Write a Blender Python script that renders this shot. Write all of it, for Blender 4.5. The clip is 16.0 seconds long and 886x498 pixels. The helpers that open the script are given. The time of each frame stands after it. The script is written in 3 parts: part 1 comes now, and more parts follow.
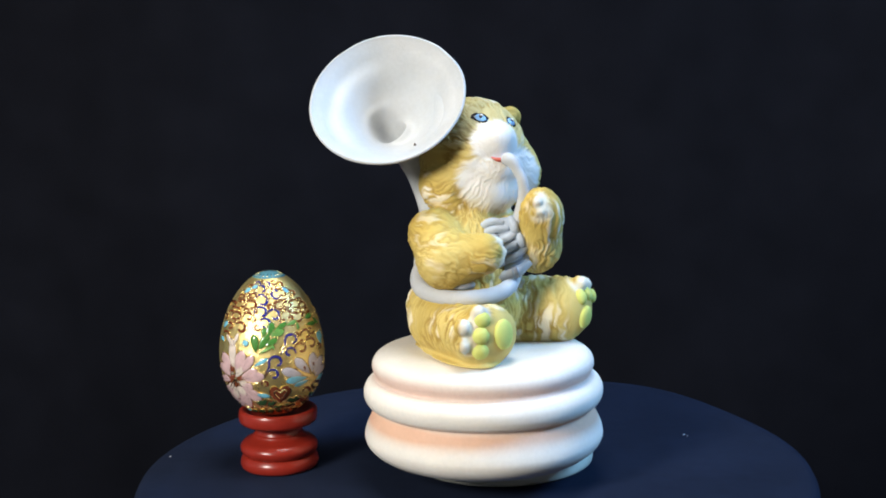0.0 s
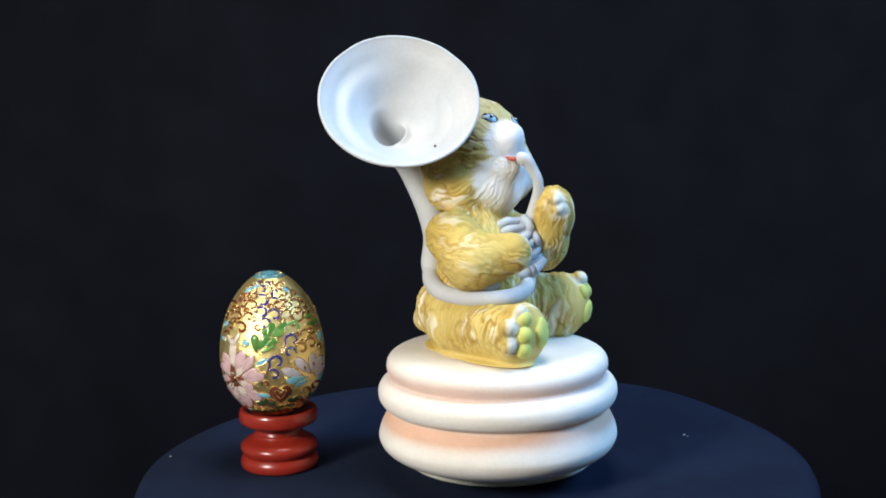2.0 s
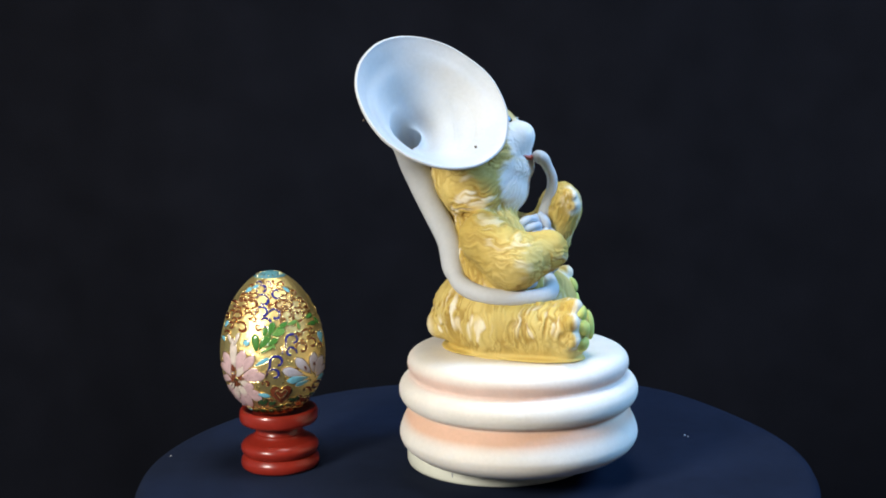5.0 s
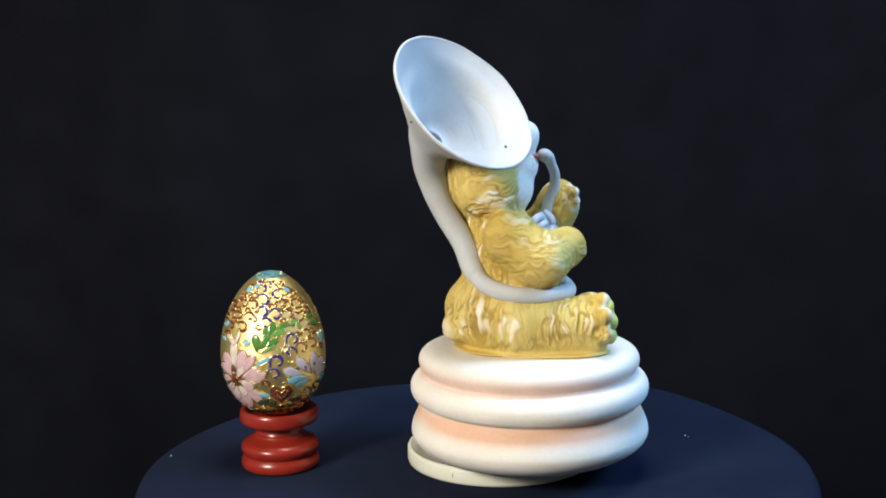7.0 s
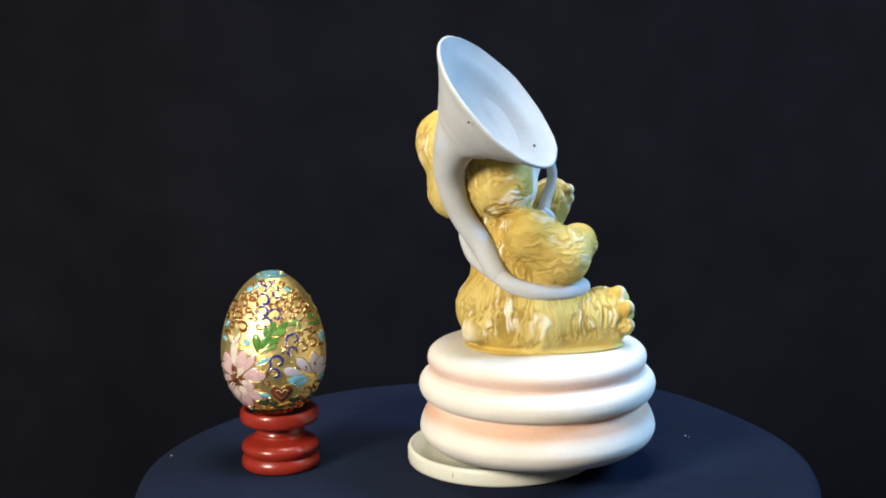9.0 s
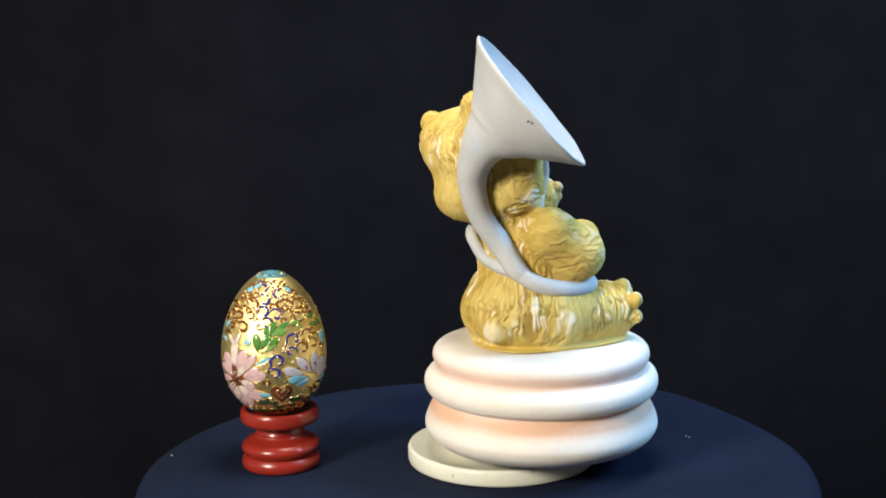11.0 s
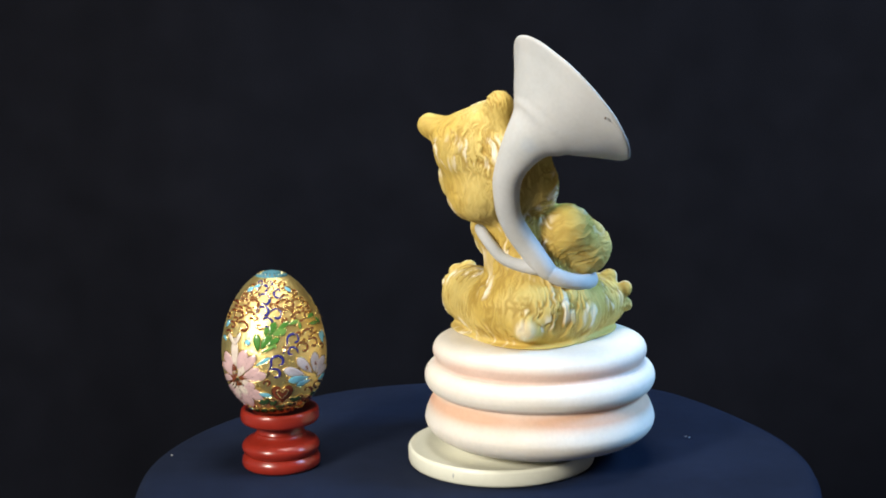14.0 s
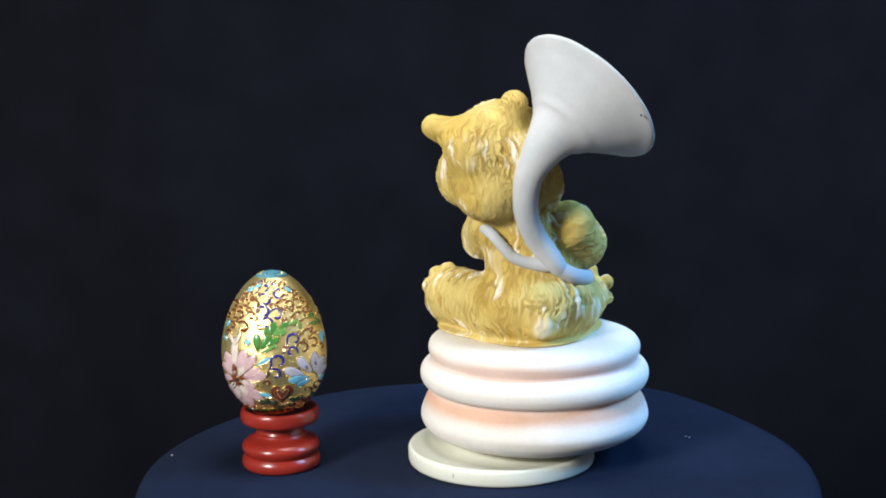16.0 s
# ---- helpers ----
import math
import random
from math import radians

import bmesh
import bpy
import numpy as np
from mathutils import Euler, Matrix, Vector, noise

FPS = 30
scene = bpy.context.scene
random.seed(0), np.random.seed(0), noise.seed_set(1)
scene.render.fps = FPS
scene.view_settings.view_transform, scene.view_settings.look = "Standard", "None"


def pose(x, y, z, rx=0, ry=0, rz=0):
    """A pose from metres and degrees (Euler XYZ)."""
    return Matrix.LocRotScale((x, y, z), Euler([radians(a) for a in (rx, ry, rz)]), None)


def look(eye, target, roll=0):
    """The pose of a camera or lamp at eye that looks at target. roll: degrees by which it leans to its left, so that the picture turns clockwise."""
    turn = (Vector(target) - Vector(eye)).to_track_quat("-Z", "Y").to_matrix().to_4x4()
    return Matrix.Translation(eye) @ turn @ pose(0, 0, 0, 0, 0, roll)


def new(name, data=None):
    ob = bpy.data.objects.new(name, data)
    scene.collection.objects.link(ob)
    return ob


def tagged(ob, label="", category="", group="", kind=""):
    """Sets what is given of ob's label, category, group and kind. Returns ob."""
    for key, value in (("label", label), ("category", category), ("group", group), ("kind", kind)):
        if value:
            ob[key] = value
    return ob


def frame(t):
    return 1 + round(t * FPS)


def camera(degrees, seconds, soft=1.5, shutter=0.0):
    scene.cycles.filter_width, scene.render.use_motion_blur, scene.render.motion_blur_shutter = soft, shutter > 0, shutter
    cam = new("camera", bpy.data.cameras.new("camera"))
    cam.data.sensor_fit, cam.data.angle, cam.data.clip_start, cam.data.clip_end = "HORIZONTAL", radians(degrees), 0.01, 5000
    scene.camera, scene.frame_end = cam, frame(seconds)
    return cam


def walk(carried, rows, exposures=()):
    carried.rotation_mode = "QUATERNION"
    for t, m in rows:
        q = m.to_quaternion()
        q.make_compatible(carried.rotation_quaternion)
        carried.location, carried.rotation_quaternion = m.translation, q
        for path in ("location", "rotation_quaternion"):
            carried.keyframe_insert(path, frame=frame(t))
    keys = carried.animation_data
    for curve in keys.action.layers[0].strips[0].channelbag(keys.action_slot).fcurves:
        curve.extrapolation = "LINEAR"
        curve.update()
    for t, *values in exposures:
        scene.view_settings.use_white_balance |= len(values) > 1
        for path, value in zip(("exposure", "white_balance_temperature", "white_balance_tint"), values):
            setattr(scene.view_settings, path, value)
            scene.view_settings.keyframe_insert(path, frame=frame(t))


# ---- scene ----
# ---- camera and its path ----
TOP = 0.75                       # height of the table top
EYE = (0.0, -0.6, TOP + 0.19841)


def aim(pitch, yaw, roll):
    """Camera turned down by pitch, to its left by yaw, leaning by roll (radians)."""
    m = Euler((math.pi / 2, 0, 0)).to_matrix().to_4x4()
    turn = Matrix.Rotation(yaw, 4, "Z") @ Matrix.Rotation(-pitch, 4, "X")
    return Matrix.Translation(EYE) @ turn @ m @ Matrix.Rotation(roll, 4, "Z")


def drift(t):
    s = min(1.0, t / 13.0) - 0.55
    return aim(0.16922 - 0.0003 * s, 0.036266 + 0.0020 * s, ROLL + 0.0055 * s)


ROLL = -0.01739
cam = camera(35.35, 16.0, soft=1.9)
walk(cam, [(t, drift(t)) for t in (0, 2, 4, 6, 8, 10, 12, 14, 16)],
     exposures=[(0, 0.10, 6150, 10), (4, 0.10, 6150, 10), (7.4, 0.15, 6550, 10), (8.8, 0.32, 6700, 10), (13.0, 0.31, 6700, 10), (14.0, 0.31, 6500, 10), (14.7, 0.31, 5900, 10), (16, 0.32, 5850, 10)])

# ---- world and lights ----
world = bpy.data.worlds.new("room_dark")
scene.world = world
world.use_nodes = True
world.node_tree.nodes["Background"].inputs["Color"].default_value = (0.5, 0.6, 1.0, 1)
world.node_tree.nodes["Background"].inputs["Strength"].default_value = 0.02


def area_light(name, eye, target, size, power, colour, spread=180):
    data = bpy.data.lights.new(name, "AREA")
    data.shape, data.size, data.energy, data.color, data.spread = "DISK", size, power, colour, radians(spread)
    ob = new(name, data)
    ob.matrix_world = look(eye, target)
    return ob


AIM = (0.0, 0.0, TOP + 0.09)
area_light("lamp_warm", (-0.63, -0.80, TOP + 0.50), AIM, 0.26, 12.4, (1.0, 0.94, 0.83))
area_light("lamp_top", (0.04, -0.12, TOP + 1.00), AIM, 0.40, 6.0, (1.0, 0.97, 0.92))
area_light("window_light", (0.98, -0.10, TOP + 0.84), AIM, 0.45, 7.0, (0.26, 0.57, 1.0), 120)

# ---- materials ----


def material(name, colour, rough=0.6, metal=0.0, spec=0.5, mottle=0.0, scale=60.0, bump=0.0, bump_scale=300.0,
             coat=0.0, sheen=0.0, attr="", rnd=0.0, sss=0.0):
    """Principled surface with stains at two scales and fine relief; attr names a painted colour layer."""
    m = bpy.data.materials.new(name)
    m.use_nodes = True
    n, l = m.node_tree.nodes, m.node_tree.links
    b = n["Principled BSDF"]
    b.inputs["Roughness"].default_value, b.inputs["Metallic"].default_value = rough, metal
    b.inputs["Specular IOR Level"].default_value = spec
    b.inputs["Coat Weight"].default_value = coat
    b.inputs["Coat Roughness"].default_value = 0.08
    b.inputs["Sheen Weight"].default_value = sheen
    b.inputs["Sheen Roughness"].default_value = 0.45
    if sss:
        b.inputs["Subsurface Weight"].default_value = sss
        b.inputs["Subsurface Radius"].default_value = (1.0, 0.8, 0.6)
        b.inputs["Subsurface Scale"].default_value = 0.002
    co = n.new("ShaderNodeTexCoord")
    if attr:
        src = n.new("ShaderNodeAttribute")
        src.attribute_name = attr
        out = src.outputs["Color"]
    else:
        src = n.new("ShaderNodeRGB")
        src.outputs[0].default_value = (*colour, 1)
        out = src.outputs[0]
    if mottle:
        for k, part_of in ((1.0, 0.6), (7.0, 0.4)):
            tex = n.new("ShaderNodeTexNoise")
            tex.inputs["Scale"].default_value = scale * k
            tex.inputs["Detail"].default_value = 4
            l.new(co.outputs["Object"], tex.inputs["Vector"])
            mp = n.new("ShaderNodeMapRange")
            mp.inputs["From Min"].default_value, mp.inputs["From Max"].default_value = 0.3, 0.7
            mp.inputs["To Min"].default_value, mp.inputs["To Max"].default_value = 1 - mottle * part_of, 1 + mottle * part_of
            l.new(tex.outputs["Fac"], mp.inputs["Value"])
            mx = n.new("ShaderNodeVectorMath")
            mx.operation = "SCALE"
            l.new(out, mx.inputs[0])
            l.new(mp.outputs[0], mx.inputs["Scale"])
            out = mx.outputs[0]
    if rnd:
        info = n.new("ShaderNodeObjectInfo")
        mp = n.new("ShaderNodeMapRange")
        mp.inputs["To Min"].default_value, mp.inputs["To Max"].default_value = 1 - rnd, 1 + rnd
        l.new(info.outputs["Random"], mp.inputs["Value"])
        mx = n.new("ShaderNodeVectorMath")
        mx.operation = "SCALE"
        l.new(out, mx.inputs[0])
        l.new(mp.outputs[0], mx.inputs["Scale"])
        out = mx.outputs[0]
    l.new(out, b.inputs["Base Color"])
    if bump:
        tex = n.new("ShaderNodeTexNoise")
        tex.inputs["Scale"].default_value = bump_scale
        tex.inputs["Detail"].default_value = 5
        l.new(co.outputs["Object"], tex.inputs["Vector"])
        bp = n.new("ShaderNodeBump")
        bp.inputs["Strength"].default_value = bump
        bp.inputs["Distance"].default_value = 0.0005
        l.new(tex.outputs["Fac"], bp.inputs["Height"])
        l.new(bp.outputs[0], b.inputs["Normal"])
    return m


BISQUE = dict(rough=0.68, spec=0.32, mottle=0.06, scale=90, bump=0.12, bump_scale=900, sss=0.15)
fur_mat = material("painted_bisque_fur", (0.6, 0.4, 0.15), attr="paint", **BISQUE)
horn_mat = material("grey_white_bisque", (0.62, 0.63, 0.64), attr="paint", **BISQUE)
drum_mat = material("peach_white_bisque", (0.8, 0.76, 0.72), attr="paint", **BISQUE)
valve_mat = material("blue_grey_bisque", (0.43, 0.48, 0.55), **BISQUE)
pad_mat = material("yellow_green_glaze", (0.62, 0.64, 0.17), **BISQUE)
cream_plastic = material("cream_plastic", (0.74, 0.74, 0.62), rough=0.38, spec=0.5, mottle=0.05, scale=60)
eye_blue = material("eye_blue_paint", (0.25, 0.44, 0.68), rough=0.25, mottle=0.5, scale=600)
bisque_white = material("white_bisque", (0.80, 0.79, 0.77), **BISQUE)
eye_black = material("black_glaze", (0.012, 0.012, 0.016), rough=0.2)
lip_red = material("lip_red_paint", (0.55, 0.12, 0.08), rough=0.5)
red_lacquer = material("red_brown_lacquer", (0.27, 0.021, 0.011), rough=0.30, spec=0.5, coat=0.25, mottle=0.18, scale=70)
gold = material("gilt_brass", (0.95, 0.77, 0.32), rough=0.46, metal=1.0, mottle=0.16, scale=140, bump=1.0, bump_scale=420)
wire = material("gilt_wire", (0.95, 0.74, 0.32), rough=0.2, metal=1.0)


def enamel(name, colour):
    return material(name, colour, rough=0.16, spec=0.6, coat=0.3, mottle=0.25, scale=260)


blue_enamel = enamel("cobalt_enamel", (0.025, 0.03, 0.26))
brown_enamel = enamel("russet_enamel", (0.18, 0.045, 0.018))
russet_enamel = enamel("russet_gold_enamel", (0.24, 0.07, 0.022))
green_enamel = enamel("leaf_green_enamel", (0.07, 0.22, 0.04))
light_green_enamel = enamel("light_green_enamel", (0.16, 0.34, 0.08))
dark_green_enamel = enamel("dark_green_enamel", (0.03, 0.07, 0.025))
pink_enamel = enamel("pale_pink_enamel", (0.62, 0.42, 0.42))
cream_enamel = enamel("cream_enamel", (0.68, 0.58, 0.50))
lilac_enamel = enamel("lilac_white_enamel", (0.58, 0.54, 0.60))
turquoise_enamel = enamel("turquoise_enamel", (0.20, 0.52, 0.66))
cloth_mat = material("navy_black_cloth", (0.0085, 0.0130, 0.0290), rough=0.92, spec=0.08, sheen=0.0, mottle=0.25, scale=16, bump=0.5, bump_scale=1500)
curtain_mat = material("black_backdrop_cloth", (0.0082, 0.0083, 0.0112), rough=0.95, spec=0.05, sheen=0.0, mottle=0.35, scale=3.2, bump=0.4, bump_scale=900)
# kept pale so that the unseen walls throw warm fill back
wall_mat = material("pale_fill_plaster", (0.66, 0.63, 0.58), rough=0.9, mottle=0.1, scale=3)
floor_mat = material("dark_floor_boards", (0.06, 0.045, 0.035), rough=0.5, mottle=0.2, scale=6)
wood_mat = material("stool_wood", (0.16, 0.09, 0.045), rough=0.5, mottle=0.2, scale=30)
chip_mat = material("dark_firing_speck", (0.10, 0.075, 0.06), rough=0.8)
lint_mat = material("grey_lint", (0.30, 0.31, 0.34), rough=0.9)

# ---- mesh helpers ----


def mesh_of(name, verts, faces, mats, smooth=True, paint=None, face_mat=None):
    me = bpy.data.meshes.new(name)
    me.from_pydata([tuple(v) for v in verts], [], [tuple(int(i) for i in f) for f in faces])
    for m in (mats if isinstance(mats, (list, tuple)) else [mats]):
        me.materials.append(m)
    if smooth:
        me.polygons.foreach_set("use_smooth", [True] * len(me.polygons))
    if paint is not None:
        layer = me.color_attributes.new("paint", "FLOAT_COLOR", "POINT")
        rgba = np.ones((len(verts), 4), np.float32)
        rgba[:, :3] = paint
        layer.data.foreach_set("color", rgba.ravel())
    me.update()
    return me


def part(name, me, parent, label=""):
    ob = new(name, me)
    ob.parent = parent
    return tagged(ob, label=label)


def thing(name, label, category, at=None, group=""):
    ob = new(name)
    ob.empty_display_size = 0.02
    if at is not None:
        ob.matrix_world = at
    return tagged(ob, label=label, category=category, group=group)


def lathe(profile, n=96):
    """Closed turned form from (radius, height) pairs, bottom to top."""
    verts, faces = [], []
    for r, z in profile:
        for i in range(n):
            a = 2 * math.pi * i / n
            verts.append((r * math.cos(a), r * math.sin(a), z))
    m = len(profile)
    for j in range(m - 1):
        for i in range(n):
            k = (i + 1) % n
            faces.append((j * n + i, j * n + k, (j + 1) * n + k, (j + 1) * n + i))
    faces.append(tuple(reversed(range(n))))
    faces.append(tuple((m - 1) * n + i for i in range(n)))
    return np.array(verts), faces


def spline(points, steps):
    """Catmull-Rom through the points (any width of row)."""
    p = np.array(points, float)
    p = np.vstack([2 * p[0] - p[1], p, 2 * p[-1] - p[-2]])
    out = []
    for i in range(1, len(p) - 2):
        for s in np.linspace(0, 1, steps, endpoint=False):
            a, b, c, d = p[i - 1:i + 3]
            out.append(0.5 * (2 * b + (c - a) * s + (2 * a - 5 * b + 4 * c - d) * s * s + (3 * b - a - 3 * c + d) * s ** 3))
    out.append(p[-2])
    return np.array(out)


def sweep(rows, n=24, flat=1.0, up=None):
    """Round tube along rows of x, y, z, radius, with closed ends."""
    rows = np.array(rows, float)
    c, r = rows[:, :3], rows[:, 3]
    tang = np.gradient(c, axis=0)
    tang /= np.linalg.norm(tang, axis=1)[:, None] + 1e-12
    ref = np.array(up if up is not None else (0.31, 0.2, 0.93), float)
    u = ref - tang[0] * (ref @ tang[0])
    u /= np.linalg.norm(u)
    verts, faces = [], []
    ang = np.linspace(0, 2 * math.pi, n, endpoint=False)
    for i in range(len(c)):
        u = u - tang[i] * (u @ tang[i])
        u /= np.linalg.norm(u)
        w = np.cross(tang[i], u)
        for a in ang:
            verts.append(c[i] + r[i] * (math.cos(a) * u + flat * math.sin(a) * w))
    for j in range(len(c) - 1):
        for i in range(n):
            k = (i + 1) % n
            faces.append((j * n + i, j * n + k, (j + 1) * n + k, (j + 1) * n + i))
    faces.append(tuple(reversed(range(n))))
    faces.append(tuple((len(c) - 1) * n + i for i in range(n)))
    return np.array(verts), faces


def ball(centre, radii, axes=None, n=20, m=12):
    verts, faces = [], []
    for j in range(1, m):
        for i in range(n):
            p, a = math.pi * j / m, 2 * math.pi * i / n
            verts.append((math.sin(p) * math.cos(a), math.sin(p) * math.sin(a), math.cos(p)))
    verts += [(0, 0, 1), (0, 0, -1)]
    v = np.array(verts) * np.array(radii)
    if axes is not None:
        v = v @ np.array(axes)
    for j in range(m - 2):
        for i in range(n):
            k = (i + 1) % n
            faces.append((j * n + i, (j + 1) * n + i, (j + 1) * n + k, j * n + k))
    a, b = len(verts) - 2, len(verts) - 1
    for i in range(n):
        faces.append((a, i, (i + 1) % n))
        faces.append((b, (m - 2) * n + (i + 1) % n, (m - 2) * n + i))
    return v + np.array(centre), faces


def joined(pieces):
    verts, faces, k = [], [], 0
    for v, f in pieces:
        verts.append(np.array(v))
        faces += [tuple(i + k for i in q) for q in f]
        k += len(v)
    return np.vstack(verts), faces


# ---- solid modelling by blended rounded forms ----


def hash3(i, j, k, seed):
    h = (i * 374761393 + j * 668265263 + k * 2147483647 + seed * 144665) & 0xFFFFFFFF
    h = ((h ^ (h >> 13)) * 1274126177) & 0xFFFFFFFF
    return ((h ^ (h >> 16)) & 0xFFFF) / 65535.0


def vnoise(p, seed=0):
    """Smooth value noise, 0 to 1, at rows of x, y, z."""
    q = np.floor(p)
    w = p - q
    w = w * w * (3 - 2 * w)
    q = q.astype(np.int64) + 4096
    out = 0
    for a in (0, 1):
        for b in (0, 1):
            for c in (0, 1):
                g = (w[:, 0] if a else 1 - w[:, 0]) * (w[:, 1] if b else 1 - w[:, 1]) * (w[:, 2] if c else 1 - w[:, 2])
                out = out + g * hash3(q[:, 0] + a, q[:, 1] + b, q[:, 2] + c, seed)
    return out


def unit(v):
    v = np.array(v, float)
    return v / np.linalg.norm(v)


def egg_form(centre, radii, k=3.0, axes=None):
    return ("e", np.array(centre, float), np.array(radii, float), k, None if axes is None else np.array(axes, float))


def limb(a, ra, b, rb, k=3.0):
    return ("c", np.array(a, float), np.array(b, float), k, (ra, rb))


def form_dist(f, p):
    if f[0] == "e":
        q = p - f[1]
        if f[4] is not None:
            q = q @ f[4].T
        k0 = np.sqrt(((q / f[2]) ** 2).sum(-1))
        k1 = np.sqrt(((q / f[2] ** 2) ** 2).sum(-1)) + 1e-9
        return k0 * (k0 - 1) / k1
    ab = f[2] - f[1]
    t = np.clip(((p - f[1]) @ ab) / (ab @ ab), 0, 1)
    return np.sqrt(((p - f[1] - t[..., None] * ab) ** 2).sum(-1)) - (f[4][0] + (f[4][1] - f[4][0]) * t)


def blend(a, b, k):
    h = np.maximum(k - np.abs(a - b), 0) / k
    return np.minimum(a, b) - h * h * k * 0.25


def solid_dist(forms, p):
    d = np.full(p.shape[:-1], 30.0)
    for f in forms:
        d = blend(d, form_dist(f, p), f[3])
    return d


def form_box(f):
    if f[0] == "e":
        r = f[2].max()
        return f[1] - r, f[1] + r
    r = max(f[4])
    return np.minimum(f[1], f[2]) - r, np.maximum(f[1], f[2]) + r


def solid_mesh(forms, h):
    """Skin of the blended forms on a grid of step h: vertices, quads and normals."""
    lo = np.min([form_box(f)[0] for f in forms], axis=0) - 3 * h
    hi = np.max([form_box(f)[1] for f in forms], axis=0) + 3 * h
    dim = np.ceil((hi - lo) / h).astype(int) + 1
    axes = [lo[i] + h * np.arange(dim[i]) for i in range(3)]
    fld = np.full(dim, 30.0, np.float32)
    for f in forms:
        a, b = form_box(f)
        i0 = np.clip(((a - 6 - lo) / h).astype(int), 0, dim)
        i1 = np.clip(((b + 6 - lo) / h).astype(int) + 2, 0, dim)
        sl = tuple(slice(i0[i], i1[i]) for i in range(3))
        g = np.stack(np.meshgrid(*[axes[i][sl[i]] for i in range(3)], indexing="ij"), -1)
        fld[sl] = blend(fld[sl], form_dist(f, g), f[3])
    inside = fld < 0
    cell = dim - 1
    acc = np.zeros((int(np.prod(cell)), 3), np.float32)
    cnt = np.zeros(int(np.prod(cell)), np.float32)
    quads = []
    for ax in range(3):
        s0, s1 = [slice(None)] * 3, [slice(None)] * 3
        s0[ax], s1[ax] = slice(0, -1), slice(1, None)
        a, b = inside[tuple(s0)], inside[tuple(s1)]
        ijk = np.argwhere(a != b)
        f0, f1 = fld[tuple(s0)][a != b], fld[tuple(s1)][a != b]
        pos = ijk.astype(np.float32)
        pos[:, ax] += f0 / (f0 - f1)
        o1, o2 = (ax + 1) % 3, (ax + 2) % 3
        ids = []
        for d1, d2 in ((0, 0), (1, 0), (1, 1), (0, 1)):
            c = ijk.copy()
            c[:, o1] -= d1
            c[:, o2] -= d2
            flat = (c[:, 0] * cell[1] + c[:, 1]) * cell[2] + c[:, 2]
            np.add.at(acc, flat, pos)
            np.add.at(cnt, flat, 1)
            ids.append(flat)
        q = np.stack(ids, 1)
        flip = ~a[a != b]
        q[flip] = q[flip][:, ::-1]
        quads.append(q)
    quads = np.vstack(quads)
    used, inv = np.unique(quads, return_inverse=True)
    quads = inv.reshape(-1, 4)
    v = (lo + h * acc[used] / cnt[used][:, None]).astype(np.float64)
    v -= np.clip(solid_dist(forms, v), -h, h)[:, None] * grad(forms, v)
    return v, quads, grad(forms, v)


def grad(forms, v, e=0.05):
    d = solid_dist(forms, v)
    g = np.stack([solid_dist(forms, v + e * np.eye(3)[i]) - d for i in range(3)], 1)
    return g / (np.linalg.norm(g, axis=1)[:, None] + 1e-9)


def mixc(a, b, w):
    return a + (np.array(b, float) - a) * w[:, None]


def smooth01(x, a, b):
    t = np.clip((x - a) / (b - a), 0, 1)
    return t * t * (3 - 2 * t)


# ---- the room ----


def slab(name, lo, hi, mat, label=""):
    x0, y0, z0 = lo
    x1, y1, z1 = hi
    v = [(x, y, z) for x in (x0, x1) for y in (y0, y1) for z in (z0, z1)]
    f = [(0, 1, 3, 2), (4, 6, 7, 5), (0, 4, 5, 1), (2, 3, 7, 6), (0, 2, 6, 4), (1, 5, 7, 3)]
    ob = new(name, mesh_of(name, v, f, mat, smooth=False))
    return tagged(ob, label=label, kind="structure")


slab("floor", (-1.8, -1.8, -0.1), (1.8, 1.4, 0.0), floor_mat, "dark wooden floor under the display table")
# ceiling and walls are unseen, added to close the room and bounce fill
slab("ceiling", (-1.8, -1.8, 2.5), (1.8, 1.4, 2.6), wall_mat, "unseen pale plaster ceiling, added to bounce fill light")
slab("wall_north", (-1.9, 1.4, -0.1), (1.9, 1.5, 2.6), wall_mat, "unseen pale plaster wall behind the backdrop, added to bounce fill light")
slab("wall_south", (-1.9, -1.9, -0.1), (1.9, -1.8, 2.6), wall_mat, "unseen pale plaster wall, added to bounce fill light")
slab("wall_east", (1.8, -1.8, -0.1), (1.9, 1.4, 2.6), wall_mat, "unseen pale plaster wall, added to bounce fill light")
slab("wall_west", (-1.9, -1.8, -0.1), (-1.8, 1.4, 2.6), wall_mat, "unseen pale plaster wall, added to bounce fill light")


def backdrop():
    nx, nz, verts, faces = 140, 40, [], []
    for back in (0, 1):
        for j in range(nz):
            for i in range(nx):
                x, z = -1.5 + 3.0 * i / (nx - 1), 0.02 + 2.2 * j / (nz - 1)
                y = 0.62 + 0.010 * math.sin(x * 7 + 0.6 * math.sin(z * 3)) + 0.006 * math.sin(x * 17 + z * 2 + 1)
                y += 0.008 * (noise.noise((x * 3, z * 2, 3.0)))
                verts.append((x, y + 0.004 * back, z))
    for back in (0, 1):
        o = back * nx * nz
        for j in range(nz - 1):
            for i in range(nx - 1):
                q = (o + j * nx + i, o + j * nx + i + 1, o + (j + 1) * nx + i + 1, o + (j + 1) * nx + i)
                faces.append(q if not back else q[::-1])
    ob = new("backdrop", mesh_of("backdrop", verts, faces, curtain_mat))
    return tagged(ob, "black cloth backdrop hanging behind the table", "backdrop", kind="structure")


backdrop()

TABLE_X, TABLE_Y, TABLE_R = -0.009, -0.008, 0.1425


